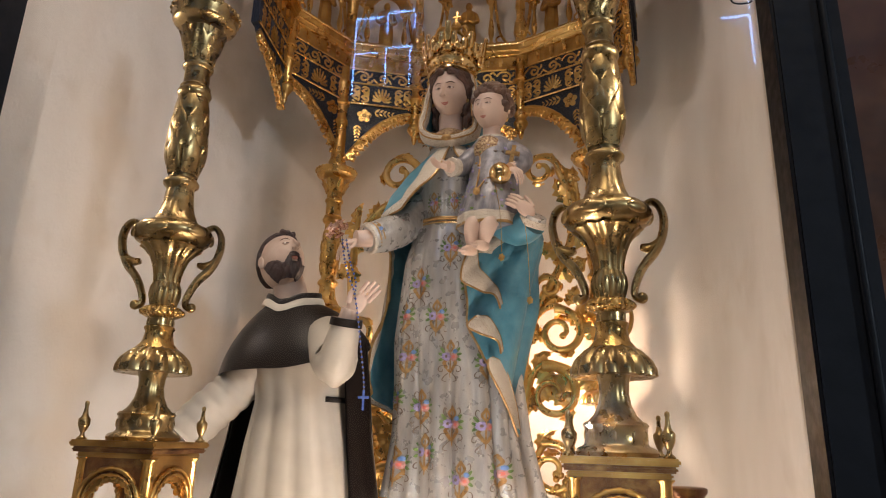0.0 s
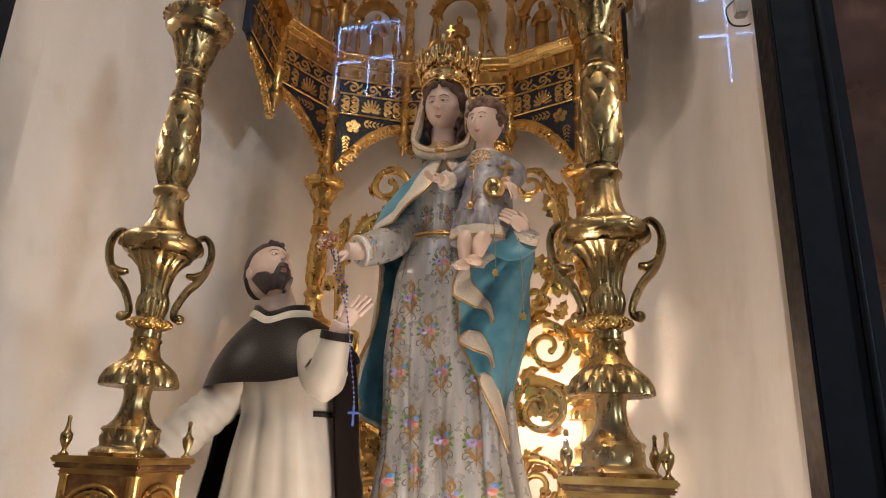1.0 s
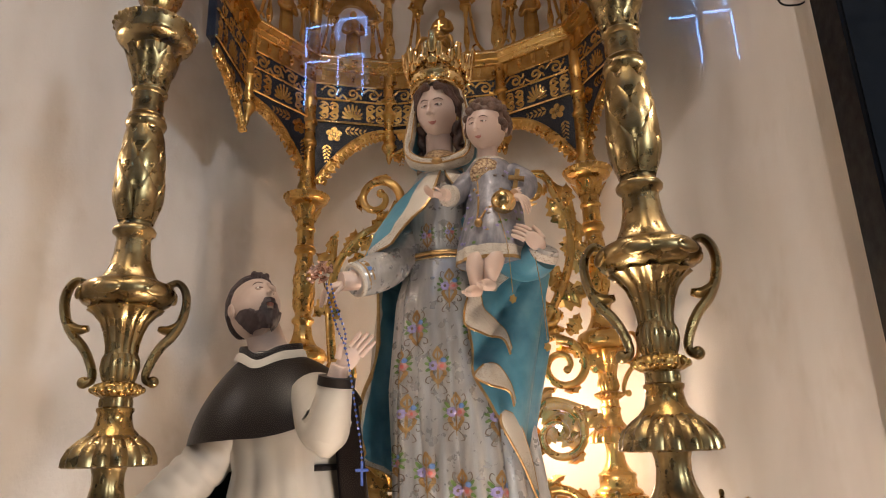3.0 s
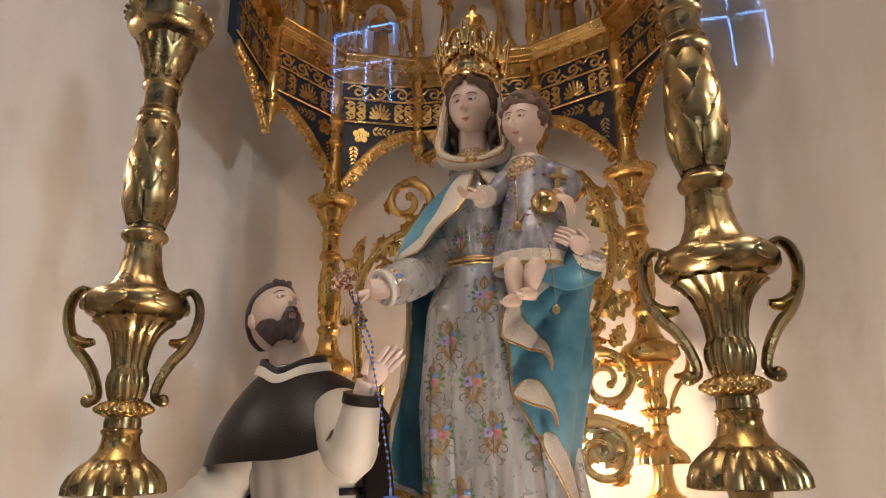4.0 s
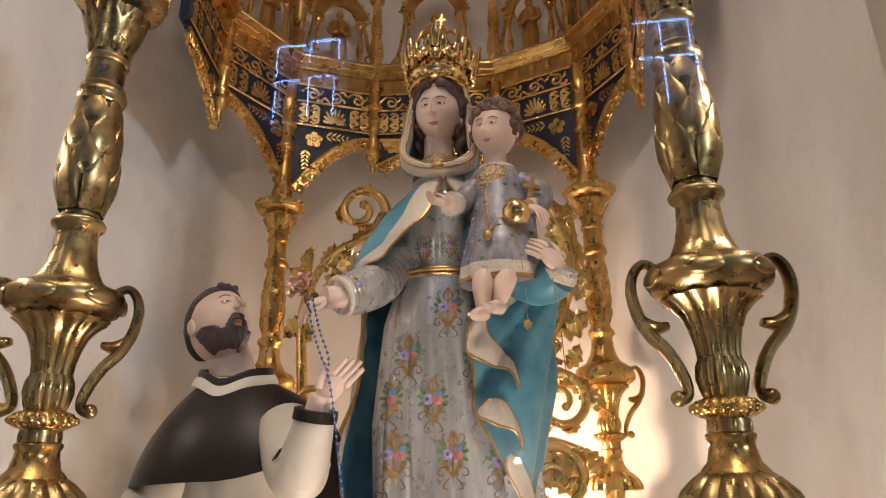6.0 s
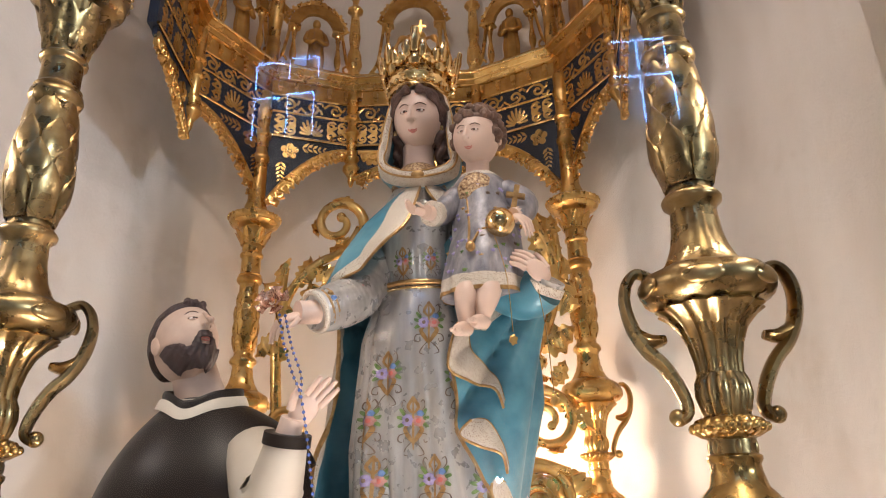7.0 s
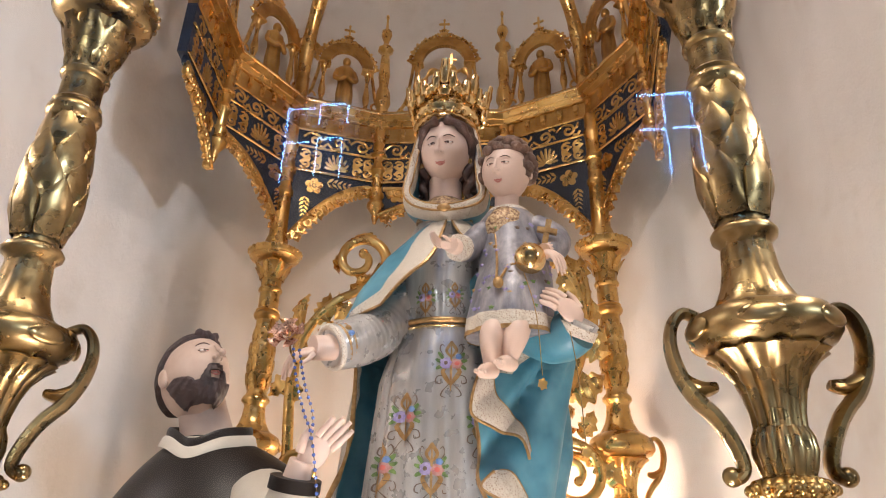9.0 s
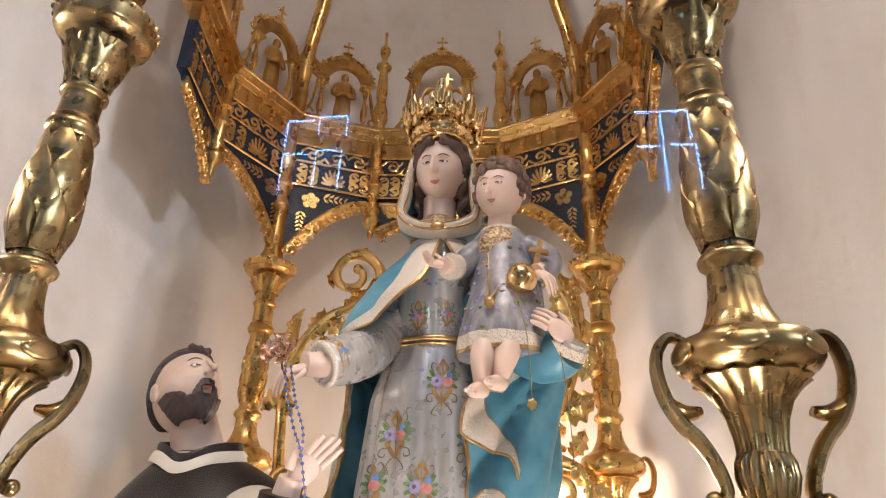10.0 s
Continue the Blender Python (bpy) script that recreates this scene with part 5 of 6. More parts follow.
    b.grid(rows, BLUE, False, None, lambda i, j: LACE if i in (1, 2, 3, 4) else BLUE)
    b.tube([r[4] for r in rows], 0.0030, OCHRE, 7)
    b.tube([r[2] for r in rows], 0.0022, OCHRE, 6)
    # neck, head, hair
    b.lathe([(0.055, 3.13), (0.046, 3.16), (0.041, 3.20), (0.042, 3.26)], SKIN, 24, 0, 0, Matrix.Translation((0.168, 3.465, 0)))
    b.lathe([(0.070, 3.140), (0.062, 3.168), (0.050, 3.190), (0.046, 3.196)], BIB, 24, 20, 0.05, Matrix.Translation((0.168, 3.463, 0)))
    hm = pose(0.176, 3.446, 3.332, 12, 3, -12)
    head(b, hm, (0.069, 0.077, 0.089))
    def hair(p):
        face = -p.y > 0.30 and p.z < 0.62 - 0.25 * p.x * p.x and abs(p.x) < 0.80
        return (0.80 if face else 1.0) * (1 + 0.025 * math.sin(16 * p.z + 5 * p.x))
    b.ball((0, 0.012, 0.006), (0.080, 0.083, 0.095), HAIR, 64, 48, hm, hair)
    for s in (-1, 1):
        line = smooth_line([(s * 0.010, -0.060, 0.070), (s * 0.044, -0.054, 0.054), (s * 0.064, -0.028, 0.016), (s * 0.068, -0.008, -0.03), (s * 0.064, -0.004, -0.075), (s * 0.066, 0.0, -0.11)], 5)
        b.tube(line, [0.0115 + 0.003 * math.sin(1.3 * i) for i in range(len(line))], HAIR, 10, hm)
        for q, (dx, dy) in enumerate(((0.058, -0.012), (0.068, 0.004), (0.050, 0.006))):
            curl = [(s * (dx + 0.007 * math.sin(1.1 * i + q)), dy + 0.007 * math.cos(1.1 * i + q), -0.03 - 0.008 * i) for i in range(18)]
            b.tube(curl, [0.0125 - 0.0003 * i for i in range(18)], HAIR, 8, hm)
        b.ball((s * 0.064, -0.022, -0.034), (0.0055, 0.004, 0.010), GOLD_BRIGHT, 10, 8, hm)
    # arm held out, with cuff and hand
    line = smooth_line([(0.09, 3.49, 2.97), (0.05, 3.45, 2.89), (0.02, 3.405, 2.842), (-0.015, 3.355, 2.808), (-0.05, 3.312, 2.785)], 5)
    line = smooth_line(line, 3)
    b.tube(line, [(0.044 + 0.012 * math.sin(3.0 * i / len(line))) * (1 + 0.022 * ridge(i * 0.6 + 0.02 * i * i)) for i in range(len(line))], SILVER, 26)
    for i, mats in ((18, (LILAC, GREEN)), (30, (PINK, OCHRE)), (42, (LILAC, GREEN)), (50, (SKY_BLUE, OCHRE))):
        c = Vector(line[min(i, len(line) - 1)]) + Vector((0.012, -0.044, 0.012 - 0.004 * (i % 5)))
        for q in range(5):
            b.ball(c + Vector((0.012 * math.cos(1.256 * q), 0.002 * q, 0.012 * math.sin(1.256 * q))), (0.0075, 0.006, 0.0065), mats[q % 2], 8, 6)
    for k, rr in ((0.0, 0.044), (0.016, 0.044), (0.030, 0.044)):
        c = Vector((-0.048, 3.314, 2.786)) + Vector((0.65, 0.65, 0.4)).normalized() * k
        d = Vector((-0.65, -0.65, -0.4)).normalized()
        u, v = d.orthogonal().normalized(), d.cross(d.orthogonal()).normalized()
        b.tube([c + rr * (u * math.cos(t) + v * math.sin(t)) for t in np.linspace(0, 6.3, 26)], 0.005 if k else 0.007, OCHRE if k else LACE, 7)
    b.tube([(-0.040, 3.322, 2.790), (-0.062, 3.300, 2.781), (-0.080, 3.285, 2.778)], [0.030, 0.026, 0.026], SKIN, 14)
    hand_shape(b, look((-0.072, 3.288, 2.776), (-0.2, 3.22, 2.71)) @ pose(0, 0, 0, 180, 0, 0) @ pose(0, 0, 0, 0, 0, 150), 0.66, 5, 1.1)
    # arm under the child
    line = smooth_line([(0.27, 3.45, 2.97), (0.36, 3.38, 2.85), (0.42, 3.33, 2.805), (0.455, 3.30, 2.815)], 5)
    b.tube(line, [0.055] * 10 + [0.052, 0.05, 0.049, 0.048, 0.047, 0.047][:len(line) - 10], BLUE, 18)
    b.tube([(0.448, 3.305, 2.805), (0.456, 3.297, 2.822)], [0.044, 0.045], LACE, 16)
    b.tube([(0.452, 3.301, 2.813), (0.462, 3.290, 2.832)], [0.040, 0.040], SILVER, 16)
    hand_shape(b, pose(0.462, 3.268, 2.822, 6, -52, 14) @ pose(0, 0, 0, 0, 0, 180) @ Matrix.Diagonal((-1, 1, 1, 1)), 0.84, 2.5, 0.9)
    # brooch
    b.ball((0.174, 3.374, 3.140), (0.017, 0.008, 0.011), OCHRE, 14, 8)
    st = thing("madonna_statue", (0, 0, 0), "painted statue of a lady in silver gown and blue mantle", "statue", mesh=b.data("madonna_statue", angle=70))
    return st


def child():
    b = Mesh()
    hm = pose(0.322, 3.365, 3.222, 9, 4, -20)
    head(b, hm, (0.056, 0.062, 0.072))
    def curls(p):
        face = -p.y > 0.22 and p.z < 0.40 and abs(p.x) < 0.86
        low = p.z < -0.35
        return 0.78 if face or low else 1.0
    b.ball((0, 0.008, 0.008), (0.063, 0.066, 0.076), CURLS, 36, 28, hm, curls)
    rnd = random.Random(4)
    for k in range(150):
        a, t = rnd.uniform(0, 6.283), rnd.uniform(-0.25, 1)
        c = math.sqrt(max(0, 1 - t * t))
        p = Vector((c * math.cos(a), c * math.sin(a), t))
        if -p.y > 0.35 and p.z < 0.42:
            continue
        b.ball((p.x * 0.063, 0.008 + p.y * 0.066, 0.008 + p.z * 0.076), rnd.uniform(0.008, 0.013), CURLS, 8, 6, hm)
    b.lathe([(0.034, 3.11), (0.029, 3.13), (0.028, 3.17)], SKIN, 18, 0, 0, Matrix.Translation((0.322, 3.378, 0)))
    # tunic
    rows = []
    body = [(2.80, 0.322, 3.315, 0.092, 0.075), (2.84, 0.322, 3.315, 0.088, 0.078), (2.90, 0.330, 3.33, 0.085, 0.082), (2.96, 0.335, 3.35, 0.078, 0.075), (3.03, 0.332, 3.375, 0.076, 0.062), (3.09, 0.327, 3.38, 0.075, 0.055), (3.125, 0.323, 3.38, 0.045, 0.04)]
    for z in np.linspace(2.80, 3.125, 36):
        cx, cy, rx, ry = table(z, body)
        amp = max(0.25, (2.98 - z) / 0.18) * 0.07
        rows.append([(cx + rx * (1 + amp * ridge(9 * a + 3 + 6 * z)) * math.cos(a), cy + ry * (1 + amp * ridge(9 * a + 3 + 6 * z)) * math.sin(a), z) for a in np.linspace(0, 2 * math.pi, 64, False)])
    b.grid(rows, TUNIC, True, None, lambda i, j: OCHRE if j == 0 else (LACE if j < 4 or j > 33 else TUNIC))
    b.add([(0.322 + 0.092 * math.cos(a), 3.315 + 0.075 * math.sin(a), 2.801) for a in np.linspace(0, 2 * math.pi, 24, False)], [tuple(range(24))], TUNIC)
    for k in range(70):
        a, z = rnd.uniform(-2.9, -0.2), rnd.uniform(2.84, 3.08)
        cx, cy, rx, ry = table(z, body)
        b.ball((cx + rx * 1.01 * math.cos(a), cy + ry * 1.01 * math.sin(a), z), (0.0055, 0.0016, 0.0042), rnd.choice([LILAC, LILAC, OCHRE, UMBER, LILAC, GREEN]), 8, 5, None, lambda p: 1 + 0.3 * math.sin(5 * math.atan2(p.z, p.x)))
    # bib, belt cords
    b.ball((0.318, 3.338, 3.066), (0.046, 0.018, 0.052), BIB, 22, 14, None, lambda p: 1 + 0.05 * math.sin(14 * p.x) * math.sin(16 * p.z))
    for s in (-1, 1):
        b.tube(smooth_line([(0.320 + s * 0.030, 3.34, 3.10), (0.318 + s * 0.022, 3.318, 3.02), (0.31 + s * 0.012, 3.275, 2.95), (0.30 + s * 0.004, 3.245, 2.905)], 4), 0.003, OCHRE, 6)
    b.ball((0.30, 3.240, 2.895), (0.011, 0.006, 0.013), OCHRE, 10, 6)
    # arms
    b.tube(smooth_line([(0.27, 3.37, 3.065), (0.235, 3.335, 3.015), (0.222, 3.30, 2.998)], 4), [0.033, 0.033, 0.032, 0.031, 0.029, 0.028, 0.027, 0.027, 0.027], TUNIC, 14)
    b.tube([(0.224, 3.302, 3.0), (0.214, 3.284, 2.994)], [0.029, 0.030], LACE, 14)
    b.tube([(0.222, 3.30, 2.998), (0.203, 3.272, 2.994)], [0.019, 0.017], SKIN, 12)
    hand_shape(b, pose(0.206, 3.277, 2.994, 10, -82, 0), 0.43, 2, 1.9)
    b.tube(smooth_line([(0.385, 3.37, 3.075), (0.425, 3.335, 3.03), (0.415, 3.29, 2.985), (0.395, 3.265, 2.972)], 4), [0.034, 0.034, 0.034, 0.034, 0.033, 0.032, 0.031, 0.030, 0.026, 0.022, 0.019, 0.018, 0.017], TUNIC, 14)
    b.tube([(0.417, 3.292, 2.987), (0.395, 3.262, 2.970)], [0.020, 0.017], SKIN, 12)
    hand_shape(b, pose(0.398, 3.262, 2.972, 130, -20, 30), 0.52, 3, 1.0)
    # legs and feet
    for hip, knee, ankle, toe in (((0.30, 3.31, 2.84), (0.288, 3.262, 2.80), (0.284, 3.268, 2.735), (0.264, 3.236, 2.712)), ((0.345, 3.31, 2.84), (0.335, 3.258, 2.80), (0.320, 3.265, 2.748), (0.300, 3.230, 2.728))):
        b.tube(smooth_line([hip, knee, ankle], 5), [0.028, 0.028, 0.028, 0.027, 0.026, 0.026, 0.026, 0.024, 0.021, 0.018, 0.016], SKIN, 16)
        b.tube(smooth_line([(ankle[0] + 0.004, ankle[1] + 0.010, ankle[2] - 0.012), (ankle[0] - 0.006, ankle[1] - 0.010, ankle[2] - 0.014), toe], 4), [0.013, 0.015, 0.0155, 0.016, 0.016, 0.015, 0.014, 0.012, 0.010], SKIN, 12)
        for q in range(4):
            b.ball((toe[0] - 0.008 + 0.006 * q, toe[1] - 0.007, toe[2] + 0.001 - 0.001 * q), 0.0048, SKIN, 8, 6)
    return thing("child_statue", (0, 0, 0), "painted statue of a curly-haired child in silver tunic", "statue", mesh=b.data("child_statue", angle=70))


def saint():
    b = Mesh()
    body = [(1.98, -0.29, 3.52, 0.21, 0.15), (2.2, -0.30, 3.505, 0.165, 0.13), (2.32, -0.305, 3.50, 0.135, 0.118), (2.45, -0.325, 3.49, 0.15, 0.112), (2.55, -0.335, 3.48, 0.14, 0.10), (2.61, -0.345, 3.47, 0.06, 0.06)]

    def at(a, z, out=0.0):
        cx, cy, rx, ry = table(z, body)
        amp = float(np.interp(z, [1.98, 2.3, 2.5], [0.06, 0.035, 0.0]))
        k = 1 + amp * ridge(17 * a + 1.5 + math.sin(2 * a))
        return Vector((cx + (rx * k + out) * math.cos(a), cy + (ry * k + out) * math.sin(a), z))
    zs = np.linspace(1.98, 2.61, 40)
    b.grid([[at(2 * math.pi * i / 90, z) for i in range(90)] for z in zs], CREAM, True)
    # scapular panel
    layers = [[[at(radians(-128 + 66 * u - 3 * (2.45 - z) / 0.45), z, out + 0.005 * math.sin(5 * u + 4 * z)) for u in np.linspace(0, 1, 20)] for z in np.linspace(1.985, 2.48, 26)] for out in (0.018, 0.002)]
    for rows in layers:
        b.grid(rows, CREAM)
    for c in (0, -1):
        b.grid([[r[c] for r in layers[0]], [r[c] for r in layers[1]]], CREAM)
    b.tube([at(radians(-42 + 3 * t), 2.325, 0.002) for t in range(18)], 0.008, BLACK, 8)
    # black mantle behind
    rows = []
    for z in np.linspace(1.98, 2.5, 26):
        r = table(z, [(1.98, 0.25, 0.19), (2.2, 0.215, 0.175), (2.35, 0.20, 0.165), (2.5, 0.185, 0.14)])
        rows.append([(-0.315 + (r[0] + 0.006 * math.sin(8 * a + 6 * z)) * math.cos(a), 3.515 + r[1] * math.sin(a), z) for a in np.radians(np.linspace(-32, 205, 50))])
    b.grid(rows, BLACK)
    b.grid([[(-0.315 + (p[0] + 0.315) * 0.96, 3.515 + (p[1] - 3.515) * 0.96, p[2]) for p in row] for row in rows], BLACK)
    # shoulder cape
    rows = []
    for t in np.linspace(0, 1, 24):
        row = []
        for i in range(72):
            a = 2 * math.pi * i / 72
            bottom = 2.395 + 0.085 * max(0, math.cos(a - 0.1)) ** 2 - 0.012 * max(0, -math.cos(a))
            z = 2.612 + (bottom - 2.612) * t
            rx = 0.055 + (0.168 + 0.018 * math.cos(a)) * math.sin(1.35 * t) ** 0.75
            ry = 0.055 + 0.125 * math.sin(1.4 * t) ** 0.8
            f = 1 + 0.02 * t * math.sin(6 * a + 1)
            row.append((-0.345 + rx * f * math.cos(a), 3.47 + ry * f * math.sin(a), z))
        rows.append(row)
    b.grid(rows, BLACK, True)
    b.grid([[(-0.345 + (p[0] + 0.345) * 0.95, 3.47 + (p[1] - 3.47) * 0.95, p[2] + 0.002) for p in row] for row in rows], BLACK, True)
    b.grid([rows[-1], [(-0.345 + (p[0] + 0.345) * 0.95, 3.47 + (p[1] - 3.47) * 0.95, p[2] + 0.002) for p in rows[-1]]], BLACK, True)
    # collar: a folded white band over the dark standing collar of the hood
    def band(rings, mat):
        rows = []
        for r, dz in rings:
            row = []
            for a in np.linspace(0, 2 * math.pi, 72, False):
                dip = math.exp(-((a - 4.75) / 0.45) ** 2)
                row.append((-0.346 + 0.086 * r * math.cos(a), 3.464 + 0.078 * r * math.sin(a) - 0.012 * dip, 2.604 + dz + 0.012 * math.sin(a) - 0.022 * dip))
            rows.append(row)
        b.grid(rows, mat, True)
    band(((1.10, -0.006), (1.09, -0.002), (1.03, 0.012), (0.97, 0.016), (0.92, 0.008), (0.86, -0.02)), CREAM)
    band(((0.97, 0.010), (0.96, 0.026), (0.92, 0.032), (0.87, 0.028), (0.80, -0.03)), BLACK)
    # neck and head
    b.tube([(-0.345, 3.475, 2.57), (-0.358, 3.47, 2.63), (-0.376, 3.468, 2.68), (-0.388, 3.465, 2.71)], [0.060, 0.050, 0.047, 0.048], DARK_FLESH, 22)
    hm = pose(-0.392, 3.452, 2.732, 0, 0, 52) @ pose(0, 0, 0, -33, 0, 0)
    head(b, hm, (0.062, 0.081, 0.090), DARK_FLESH)
    def fringe(p):
        grown = p.z > 0.47 - 0.95 * max(0.0, p.y + 0.22) and p.z > -0.42
        return 1.0 + 0.025 * math.sin(22 * p.z + 9 * p.x) if grown else 0.80
    b.ball((0, 0.006, 0.004), (0.068, 0.088, 0.097), BEARD, 96, 72, hm, fringe)
    for k in range(7):
        b.ball((-0.018 + 0.006 * k, -0.064 - 0.002 * math.sin(k), 0.060 + 0.003 * math.cos(2 * k)), (0.008, 0.012, 0.010), BEARD, 10, 8, hm)

    def beard(p):
        ax = abs(p.x)
        line = -0.33 if ax < 0.24 else (-0.33 - 1.3 * (ax - 0.24) if ax < 0.40 else -0.62 + 0.70 * max(0, ax - 0.50))
        lip = ax < 0.17 and -0.60 < p.z < -0.47
        on = p.z < min(line, -0.02) and p.y < 0.16 and not lip and p.z > -0.94
        thick = 1.045 + 0.55 * max(0, -p.z - 0.40) * max(0, -p.y)
        return head_shape(p) * (thick + 0.022 * math.sin(34 * p.x + 9 * p.z) * math.sin(26 * p.z) if on else 0.90)
    b.ball((0, 0, 0), (0.062, 0.081, 0.090), BEARD, 112, 84, hm, beard)
    # the figure so far stands a little nearer and larger
    shift = Matrix.Translation((-0.332, 3.435, 2.603)) @ Matrix.Scale(1.09, 4) @ Matrix.Translation((0.345, -3.47, -2.6))
    b.v = [tuple(shift @ Vector(p)) for p in b.v]
    # raised arm and hand
    line = smooth_line([(-0.175, 3.35, 2.50), (-0.135, 3.30, 2.44), (-0.105, 3.26, 2.40), (-0.082, 3.235, 2.455), (-0.066, 3.222, 2.515)], 5)
    b.tube(line, [0.062, 0.064, 0.066, 0.068, 0.068, 0.069, 0.070, 0.070, 0.068, 0.066, 0.062, 0.058, 0.054, 0.052, 0.050, 0.048, 0.046, 0.044, 0.042, 0.041, 0.040][:len(line)], CREAM, 20)
    b.tube([(-0.105, 3.265, 2.415), (-0.104, 3.255, 2.36), (-0.102, 3.25, 2.33)], [0.062, 0.046, 0.012], CREAM, 16)
    b.tube([(-0.070, 3.226, 2.498), (-0.066, 3.222, 2.52)], [0.047, 0.046], BLACK, 20)
    b.tube([(-0.068, 3.224, 2.51), (-0.056, 3.214, 2.548)], [0.026, 0.023], SKIN, 14)
    hand_shape(b, pose(-0.058, 3.214, 2.535, 8, 40, 25) @ Matrix.Diagonal((-1, 1, 1, 1)), 0.95, 2.5, 0.3)
    # arm reaching down
    line = smooth_line([(-0.425, 3.40, 2.41), (-0.475, 3.37, 2.33), (-0.535, 3.33, 2.255), (-0.59, 3.29, 2.18)], 5)
    line = smooth_line(line, 3)
    b.tube(line, [0.066 + 0.0035 * ridge(1.1 * i) for i in range(len(line))], CREAM, 24)
    hand_shape(b, pose(-0.595, 3.28, 2.17, 150, -30, 0), 0.95, 5, 0.3)
    return thing("saint_statue", (0, 0, 0), "painted statue of a bearded friar in black cape and cream habit", "statue", mesh=b.data("saint_statue", angle=70))


madonna()
child()
saint()


# ---- crown, orb, rosary and small ornaments ----
def crown():
    root = thing("crown", (0.168, 3.455, 3.396), "bright gold filigree crown with leaf points and a cross", "crown")
    s = Mesh()
    s.lathe([(0.078, 0.0), (0.084, 0.003), (0.084, 0.010), (0.080, 0.014), (0.081, 0.034), (0.086, 0.038), (0.086, 0.044), (0.081, 0.047)], GOLD_BRIGHT, 48, 24, 0.04, None, (0, 0), False)
    s.lathe([(0.076, 0.0), (0.079, 0.047)], GOLD_BRIGHT, 48, 0, 0, None, (0, 0), False)
    band = part("band", s, root)
    s = Mesh()
    wall = [[Vector(((0.080 + 0.016 * v + lift) * math.cos(a), (0.080 + 0.016 * v + lift) * math.sin(a), 0.044 + v * (0.052 + 0.034 * abs(math.cos(4 * a)) ** 1.5 + 0.007 * math.sin(40 * a)))) for a in np.linspace(0, 2 * math.pi, 160, False)] for lift, vs in ((0.0, np.linspace(0, 1, 8)), (-0.003, np.linspace(1, 0, 8))) for v in vs]
    s.grid(wall, FILIGREE, True)
    part("filigree_wall", s, root)
    for k in range(20):
        a = 2 * math.pi * k / 20
        e = Mesh()
        e.ball((0.083 * math.cos(a), 0.083 * math.sin(a), 0.024), (0.0065, 0.0065, 0.008), GOLD_BRIGHT, 8, 6)
        part("stud", e, band)
    for k in range(8):
        a = 360 * k / 8 + 90
        big = k % 2 == 0
        p = Mesh()
        hgt = 0.118 if big else 0.092
        for dx, dz, rx, rz in ((0, hgt * 0.72, 0.009, hgt * 0.36), (-0.014, hgt * 0.5, 0.008, hgt * 0.24), (0.014, hgt * 0.5, 0.008, hgt * 0.24), (-0.022, hgt * 0.28, 0.009, 0.012), (0.022, hgt * 0.28, 0.009, 0.012), (0, hgt * 0.25, 0.012, 0.018)):
            p.ball((1.5 * dx, -0.014 * dz / hgt, dz), (1.55 * rx, 0.009, rz), GOLD_BRIGHT, 12, 8, None, lambda q: 1 + 0.12 * math.sin(9 * q.z + 2))
        part("leaf_point", p, root, "", pose(0.085 * math.cos(radians(a)), 0.085 * math.sin(radians(a)), 0.044, 9, 0, a + 90))
    for k in range(4):
        a = radians(90 * k + 45)
        line = smooth_line([(0.083 * math.cos(a), 0.083 * math.sin(a), 0.05), (0.086 * math.cos(a), 0.086 * math.sin(a), 0.12), (0.062 * math.cos(a), 0.062 * math.sin(a), 0.185), (0.0, 0.0, 0.215)], 6)
        s = Mesh()
        s.tube(line, [0.007 + 0.003 * math.sin(1.2 * i) for i in range(len(line))], GOLD_OLD, 8)
        part("arch", s, root)
    s = Mesh()
    s.ball((0, 0, 0.228), 0.017, GOLD_OLD, 16, 12)
    o = part("globe", s, root)
    s = Mesh()
    s.box((-0.0035, -0.003, 0.242), (0.0035, 0.003, 0.290), GOLD_OLD, bevel=0.001)
    s.box((-0.014, -0.003, 0.264), (0.014, 0.003, 0.271), GOLD_OLD, bevel=0.001)
    part("cross", s, root)
    root.rotation_euler = (radians(-4), radians(2), 0)


def orb():
    root = thing("orb", (0.366, 3.262, 2.925), "polished gold orb with a cross held by the child", "orb")
    s = Mesh()
    s.ball((0, 0, 0.030), 0.033, GOLD_BRIGHT, 28, 20)
    part("ball", s, root)
    s = Mesh()
    s.box((-0.006, -0.004, 0.060), (0.006, 0.004, 0.120), OCHRE, bevel=0.001)
    s.box((-0.021, -0.005, 0.088), (0.021, 0.005, 0.100), OCHRE, bevel=0.001)
    part("cross", s, root, "", pose(0.018, 0, 0, 0, 12, 0))


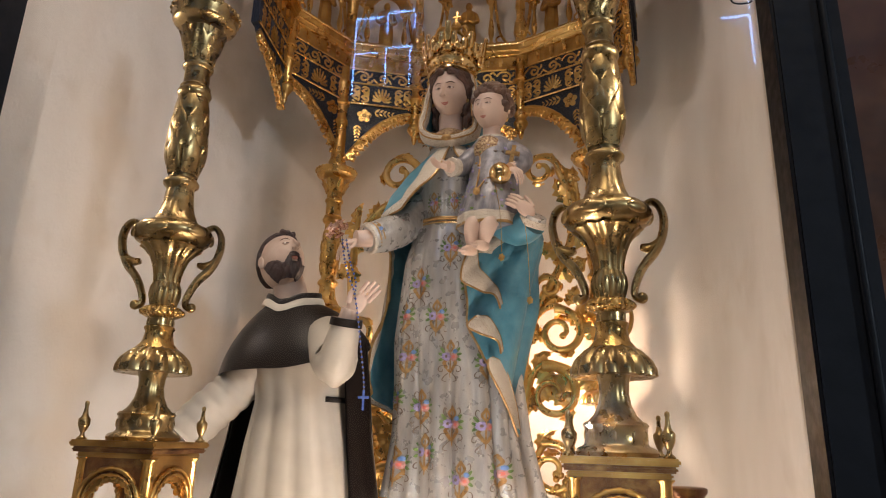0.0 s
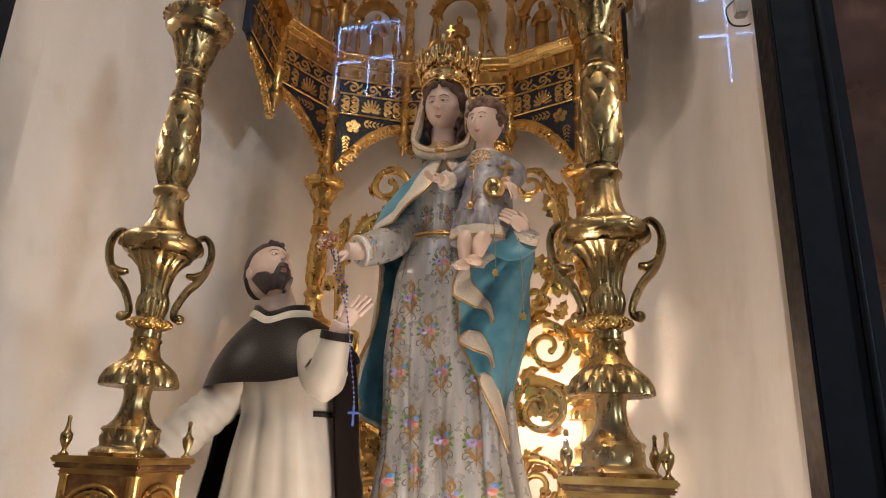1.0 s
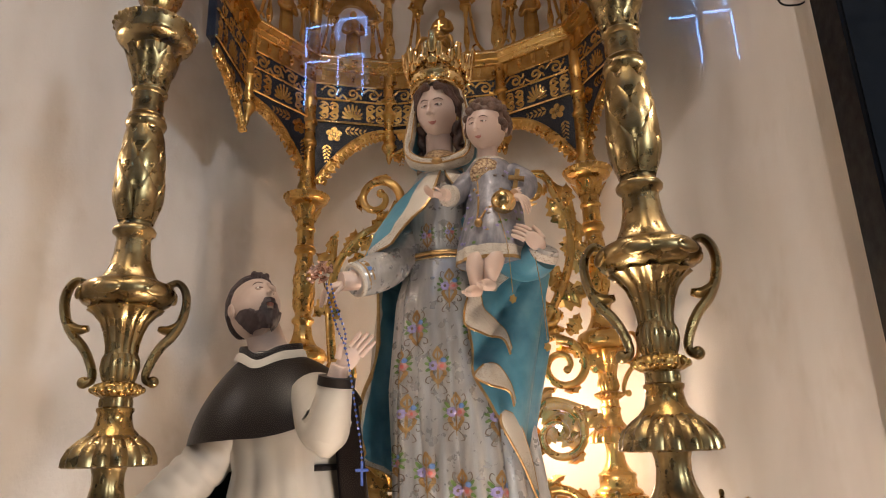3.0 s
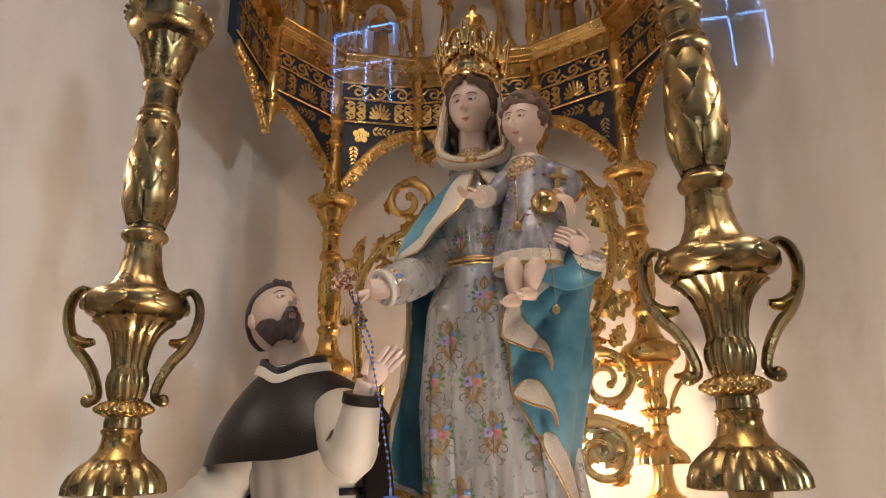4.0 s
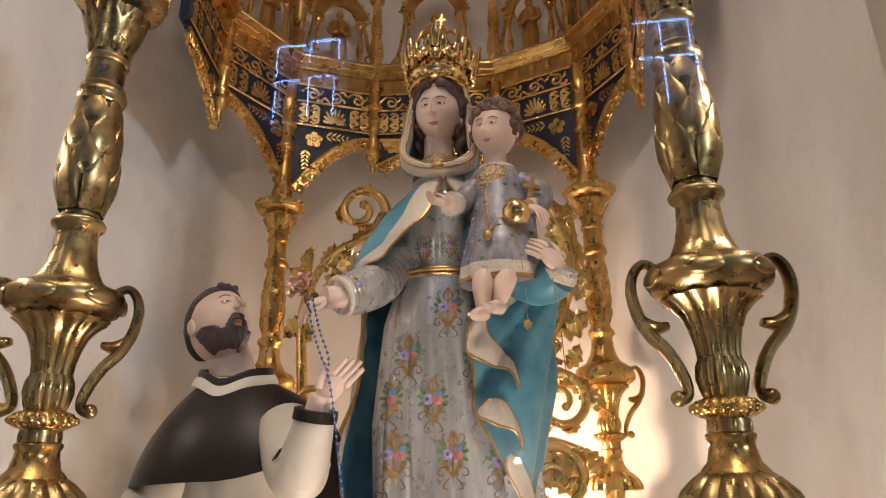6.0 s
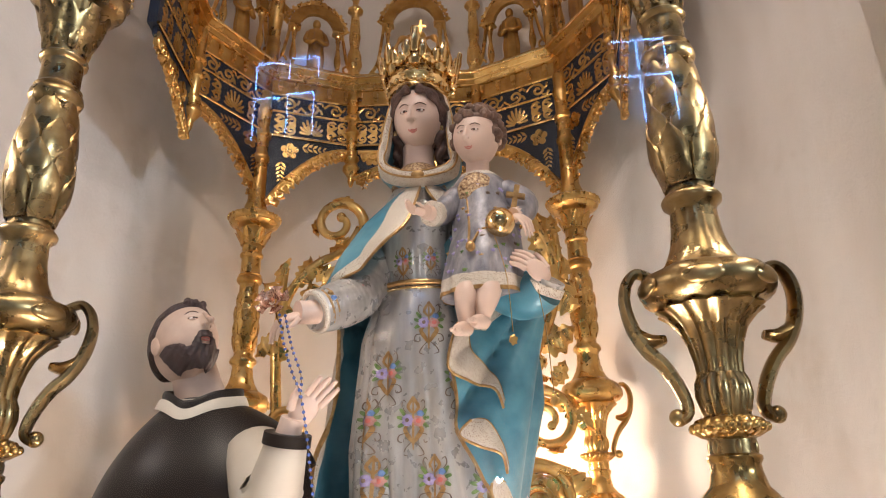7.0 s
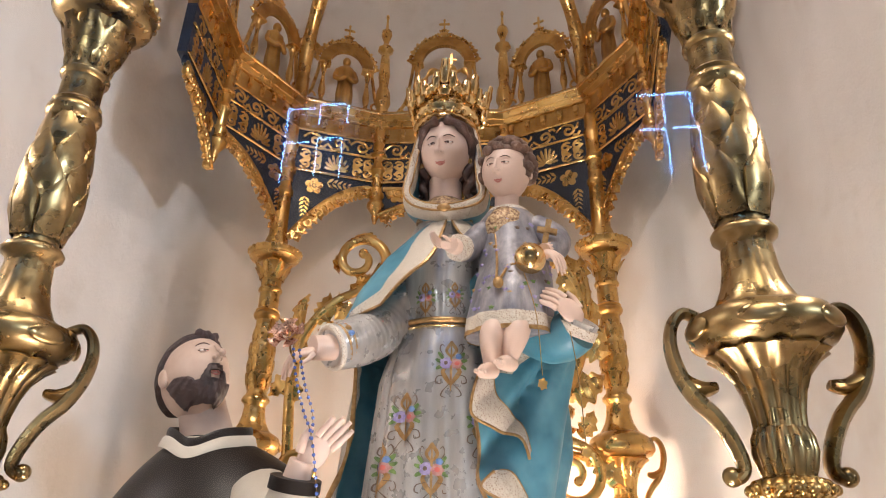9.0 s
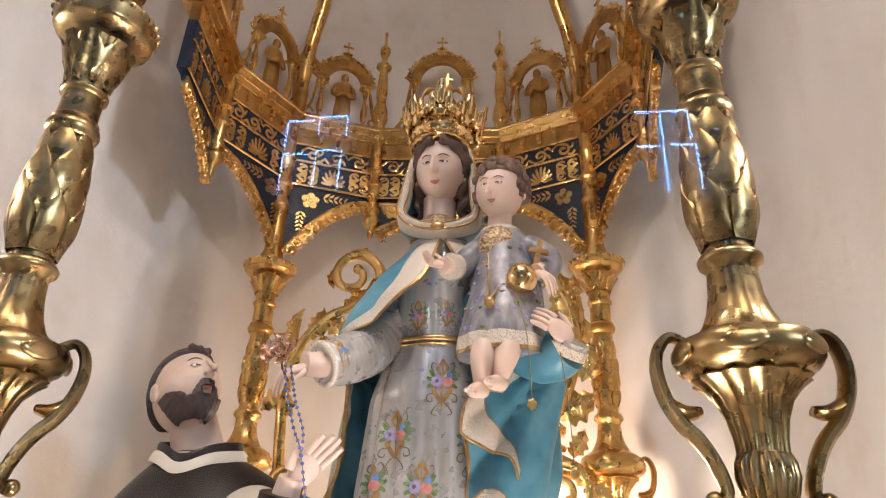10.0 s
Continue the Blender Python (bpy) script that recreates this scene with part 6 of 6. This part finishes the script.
def rosary():
    root = thing("rosary", (-0.105, 3.19, 2.775), "blue bead rosary hanging between the two hands", "rosary")
    down = smooth_line([(-0.108, 3.245, 2.775), (-0.085, 3.215, 2.70), (-0.055, 3.19, 2.63), (-0.036, 3.185, 2.59), (-0.022, 3.19, 2.52), (-0.012, 3.20, 2.44), (-0.002, 3.21, 2.36), (0.002, 3.21, 2.32)], 6)
    back = smooth_line([(-0.10, 3.255, 2.775), (-0.070, 3.225, 2.69), (-0.045, 3.215, 2.63), (-0.04, 3.20, 2.585)], 6)
    o = Vector((-0.105, 3.19, 2.775))
    for line in (down, back):
        s = Mesh()
        s.tube([Vector(p) - o for p in line], 0.0009, BRASS, 5)
        cord = part("cord", s, root)
        walked, last = 0.0, Vector(line[0])
        dense = smooth_line(line, 4)
        for p in dense:
            p = Vector(p)
            walked += (p - last).length
            last = p
            if walked > 0.0125:
                walked = 0
                e = Mesh()
                e.ball(p - o, 0.0034, BEAD, 8, 6)
                part("bead", e, cord)
    s = Mesh()
    c = Vector(down[-1]) - o
    s.box((c.x - 0.003, c.y - 0.002, c.z - 0.055), (c.x + 0.003, c.y + 0.002, c.z), BEAD, bevel=0.001)
    s.box((c.x - 0.016, c.y - 0.002, c.z - 0.024), (c.x + 0.016, c.y + 0.002, c.z - 0.017), BEAD, bevel=0.001)
    part("crucifix", s, root)


def rose():
    root = thing("metal_rose", (-0.114, 3.232, 2.785), "copper-coloured metal rose in the lady's hand", "rose")
    for ring, (n, r, tilt, size) in enumerate(((5, 0.020, 60, 0.024), (5, 0.012, 35, 0.021), (3, 0.005, 12, 0.017))):
        for k in range(n):
            a = 360 * (k + 0.5 * (ring % 2)) / n
            p = Mesh()
            p.grid([[(size * 0.6 * u * (0.4 + v), -0.25 * size * v * v + 0.18 * size * u * u, size * 1.1 * v) for u in (-1, -0.5, 0, 0.5, 1)] for v in (0, 0.35, 0.7, 1)], COPPER)
            p.grid([[(size * 0.6 * u * (0.4 + v), 0.0012 - 0.25 * size * v * v + 0.18 * size * u * u, size * 1.1 * v) for u in (-1, -0.5, 0, 0.5, 1)] for v in (0, 0.35, 0.7, 1)], COPPER)
            part("petal", p, root, "", pose(0, -0.01, 0, 68, -12, 0) @ Matrix.Scale(0.8, 4) @ pose(r * math.cos(radians(a)), r * math.sin(radians(a)), 0, tilt, 0, a + 90))
    s = Mesh()
    s.tube([(0, 0, 0), (0.006, 0.004, -0.03), (0.02, 0.008, -0.055)], 0.0022, BRASS_DARK, 6)
    part("stalk", s, root)


def chains():
    for pts, (x, y, z) in (([(0.352, 3.25, 2.92), (0.372, 3.22, 2.82), (0.378, 3.215, 2.70)], (0.378, 3.213, 2.69)), ([(0.43, 3.27, 2.86), (0.446, 3.255, 2.72), (0.452, 3.25, 2.585)], (0.452, 3.248, 2.575))):
        root = thing("votive_chain", (x, y, z), "thin gold votive chain with a small medal", "necklace", "votive chains")
        s = Mesh()
        s.tube([Vector(p) - Vector((x, y, z)) for p in smooth_line(pts, 6)], 0.0010, GOLD_BRIGHT, 5)
        part("chain", s, root)
        s = Mesh()
        s.ball((0, 0, -0.006), (0.0085, 0.003, 0.0105), GOLD, 12, 8, None, lambda p: 1 + 0.18 * math.sin(6 * math.atan2(p.z, p.x)))
        part("medal", s, root)


def bracket():
    root = thing("candle_bracket", (0.80, 3.02, 1.655), "small dull gilt candle bracket behind the pedestal", "bracket")
    s = Mesh()
    s.lathe([(0.03, 0), (0.034, 0.02), (0.012, 0.05), (0.011, 0.38), (0.016, 0.40), (0.030, 0.435), (0.040, 0.447), (0.041, 0.455), (0.036, 0.458)], TERRACOTTA, 24)
    part("stem", s, root)


crown()
orb()
rosary()
rose()
chains()
bracket()

# far lamp in the nave
s = Mesh()
s.ball((0, 0, 0), 0.10, BULB_GLOW, 12, 8)
far_lamp = thing("wall_lamp", (0.44, -19.3, 2.84), "small bright white lamp far down the nave", "lamp")
part("bulb", s, far_lamp)
s = Mesh()
s.tube([(0, 0, 0), (0, -0.25, 0.12), (0, -0.5, 0.12)], 0.02, FRAME_PAINT, 8)
part("arm", s, far_lamp)


def spot_lamp():
    root = thing("spot_lamp", (0.958, 2.775, 3.14), "small white lamp box with a cable on the case frame", "lamp")
    s = Mesh()
    s.box((-0.013, -0.004, 0.0), (0.013, 0.024, 0.05), CREAM, bevel=0.004)
    part("box", s, root)
    s = Mesh()
    s.tube(smooth_line([(-0.008, 0.01, 0.045), (-0.030, 0.012, 0.02), (-0.022, 0.012, -0.018), (0.004, 0.01, -0.026), (0.016, 0.006, -0.024)], 6), 0.0018, FRAME_PAINT, 6)
    part("cable", s, root)


spot_lamp()
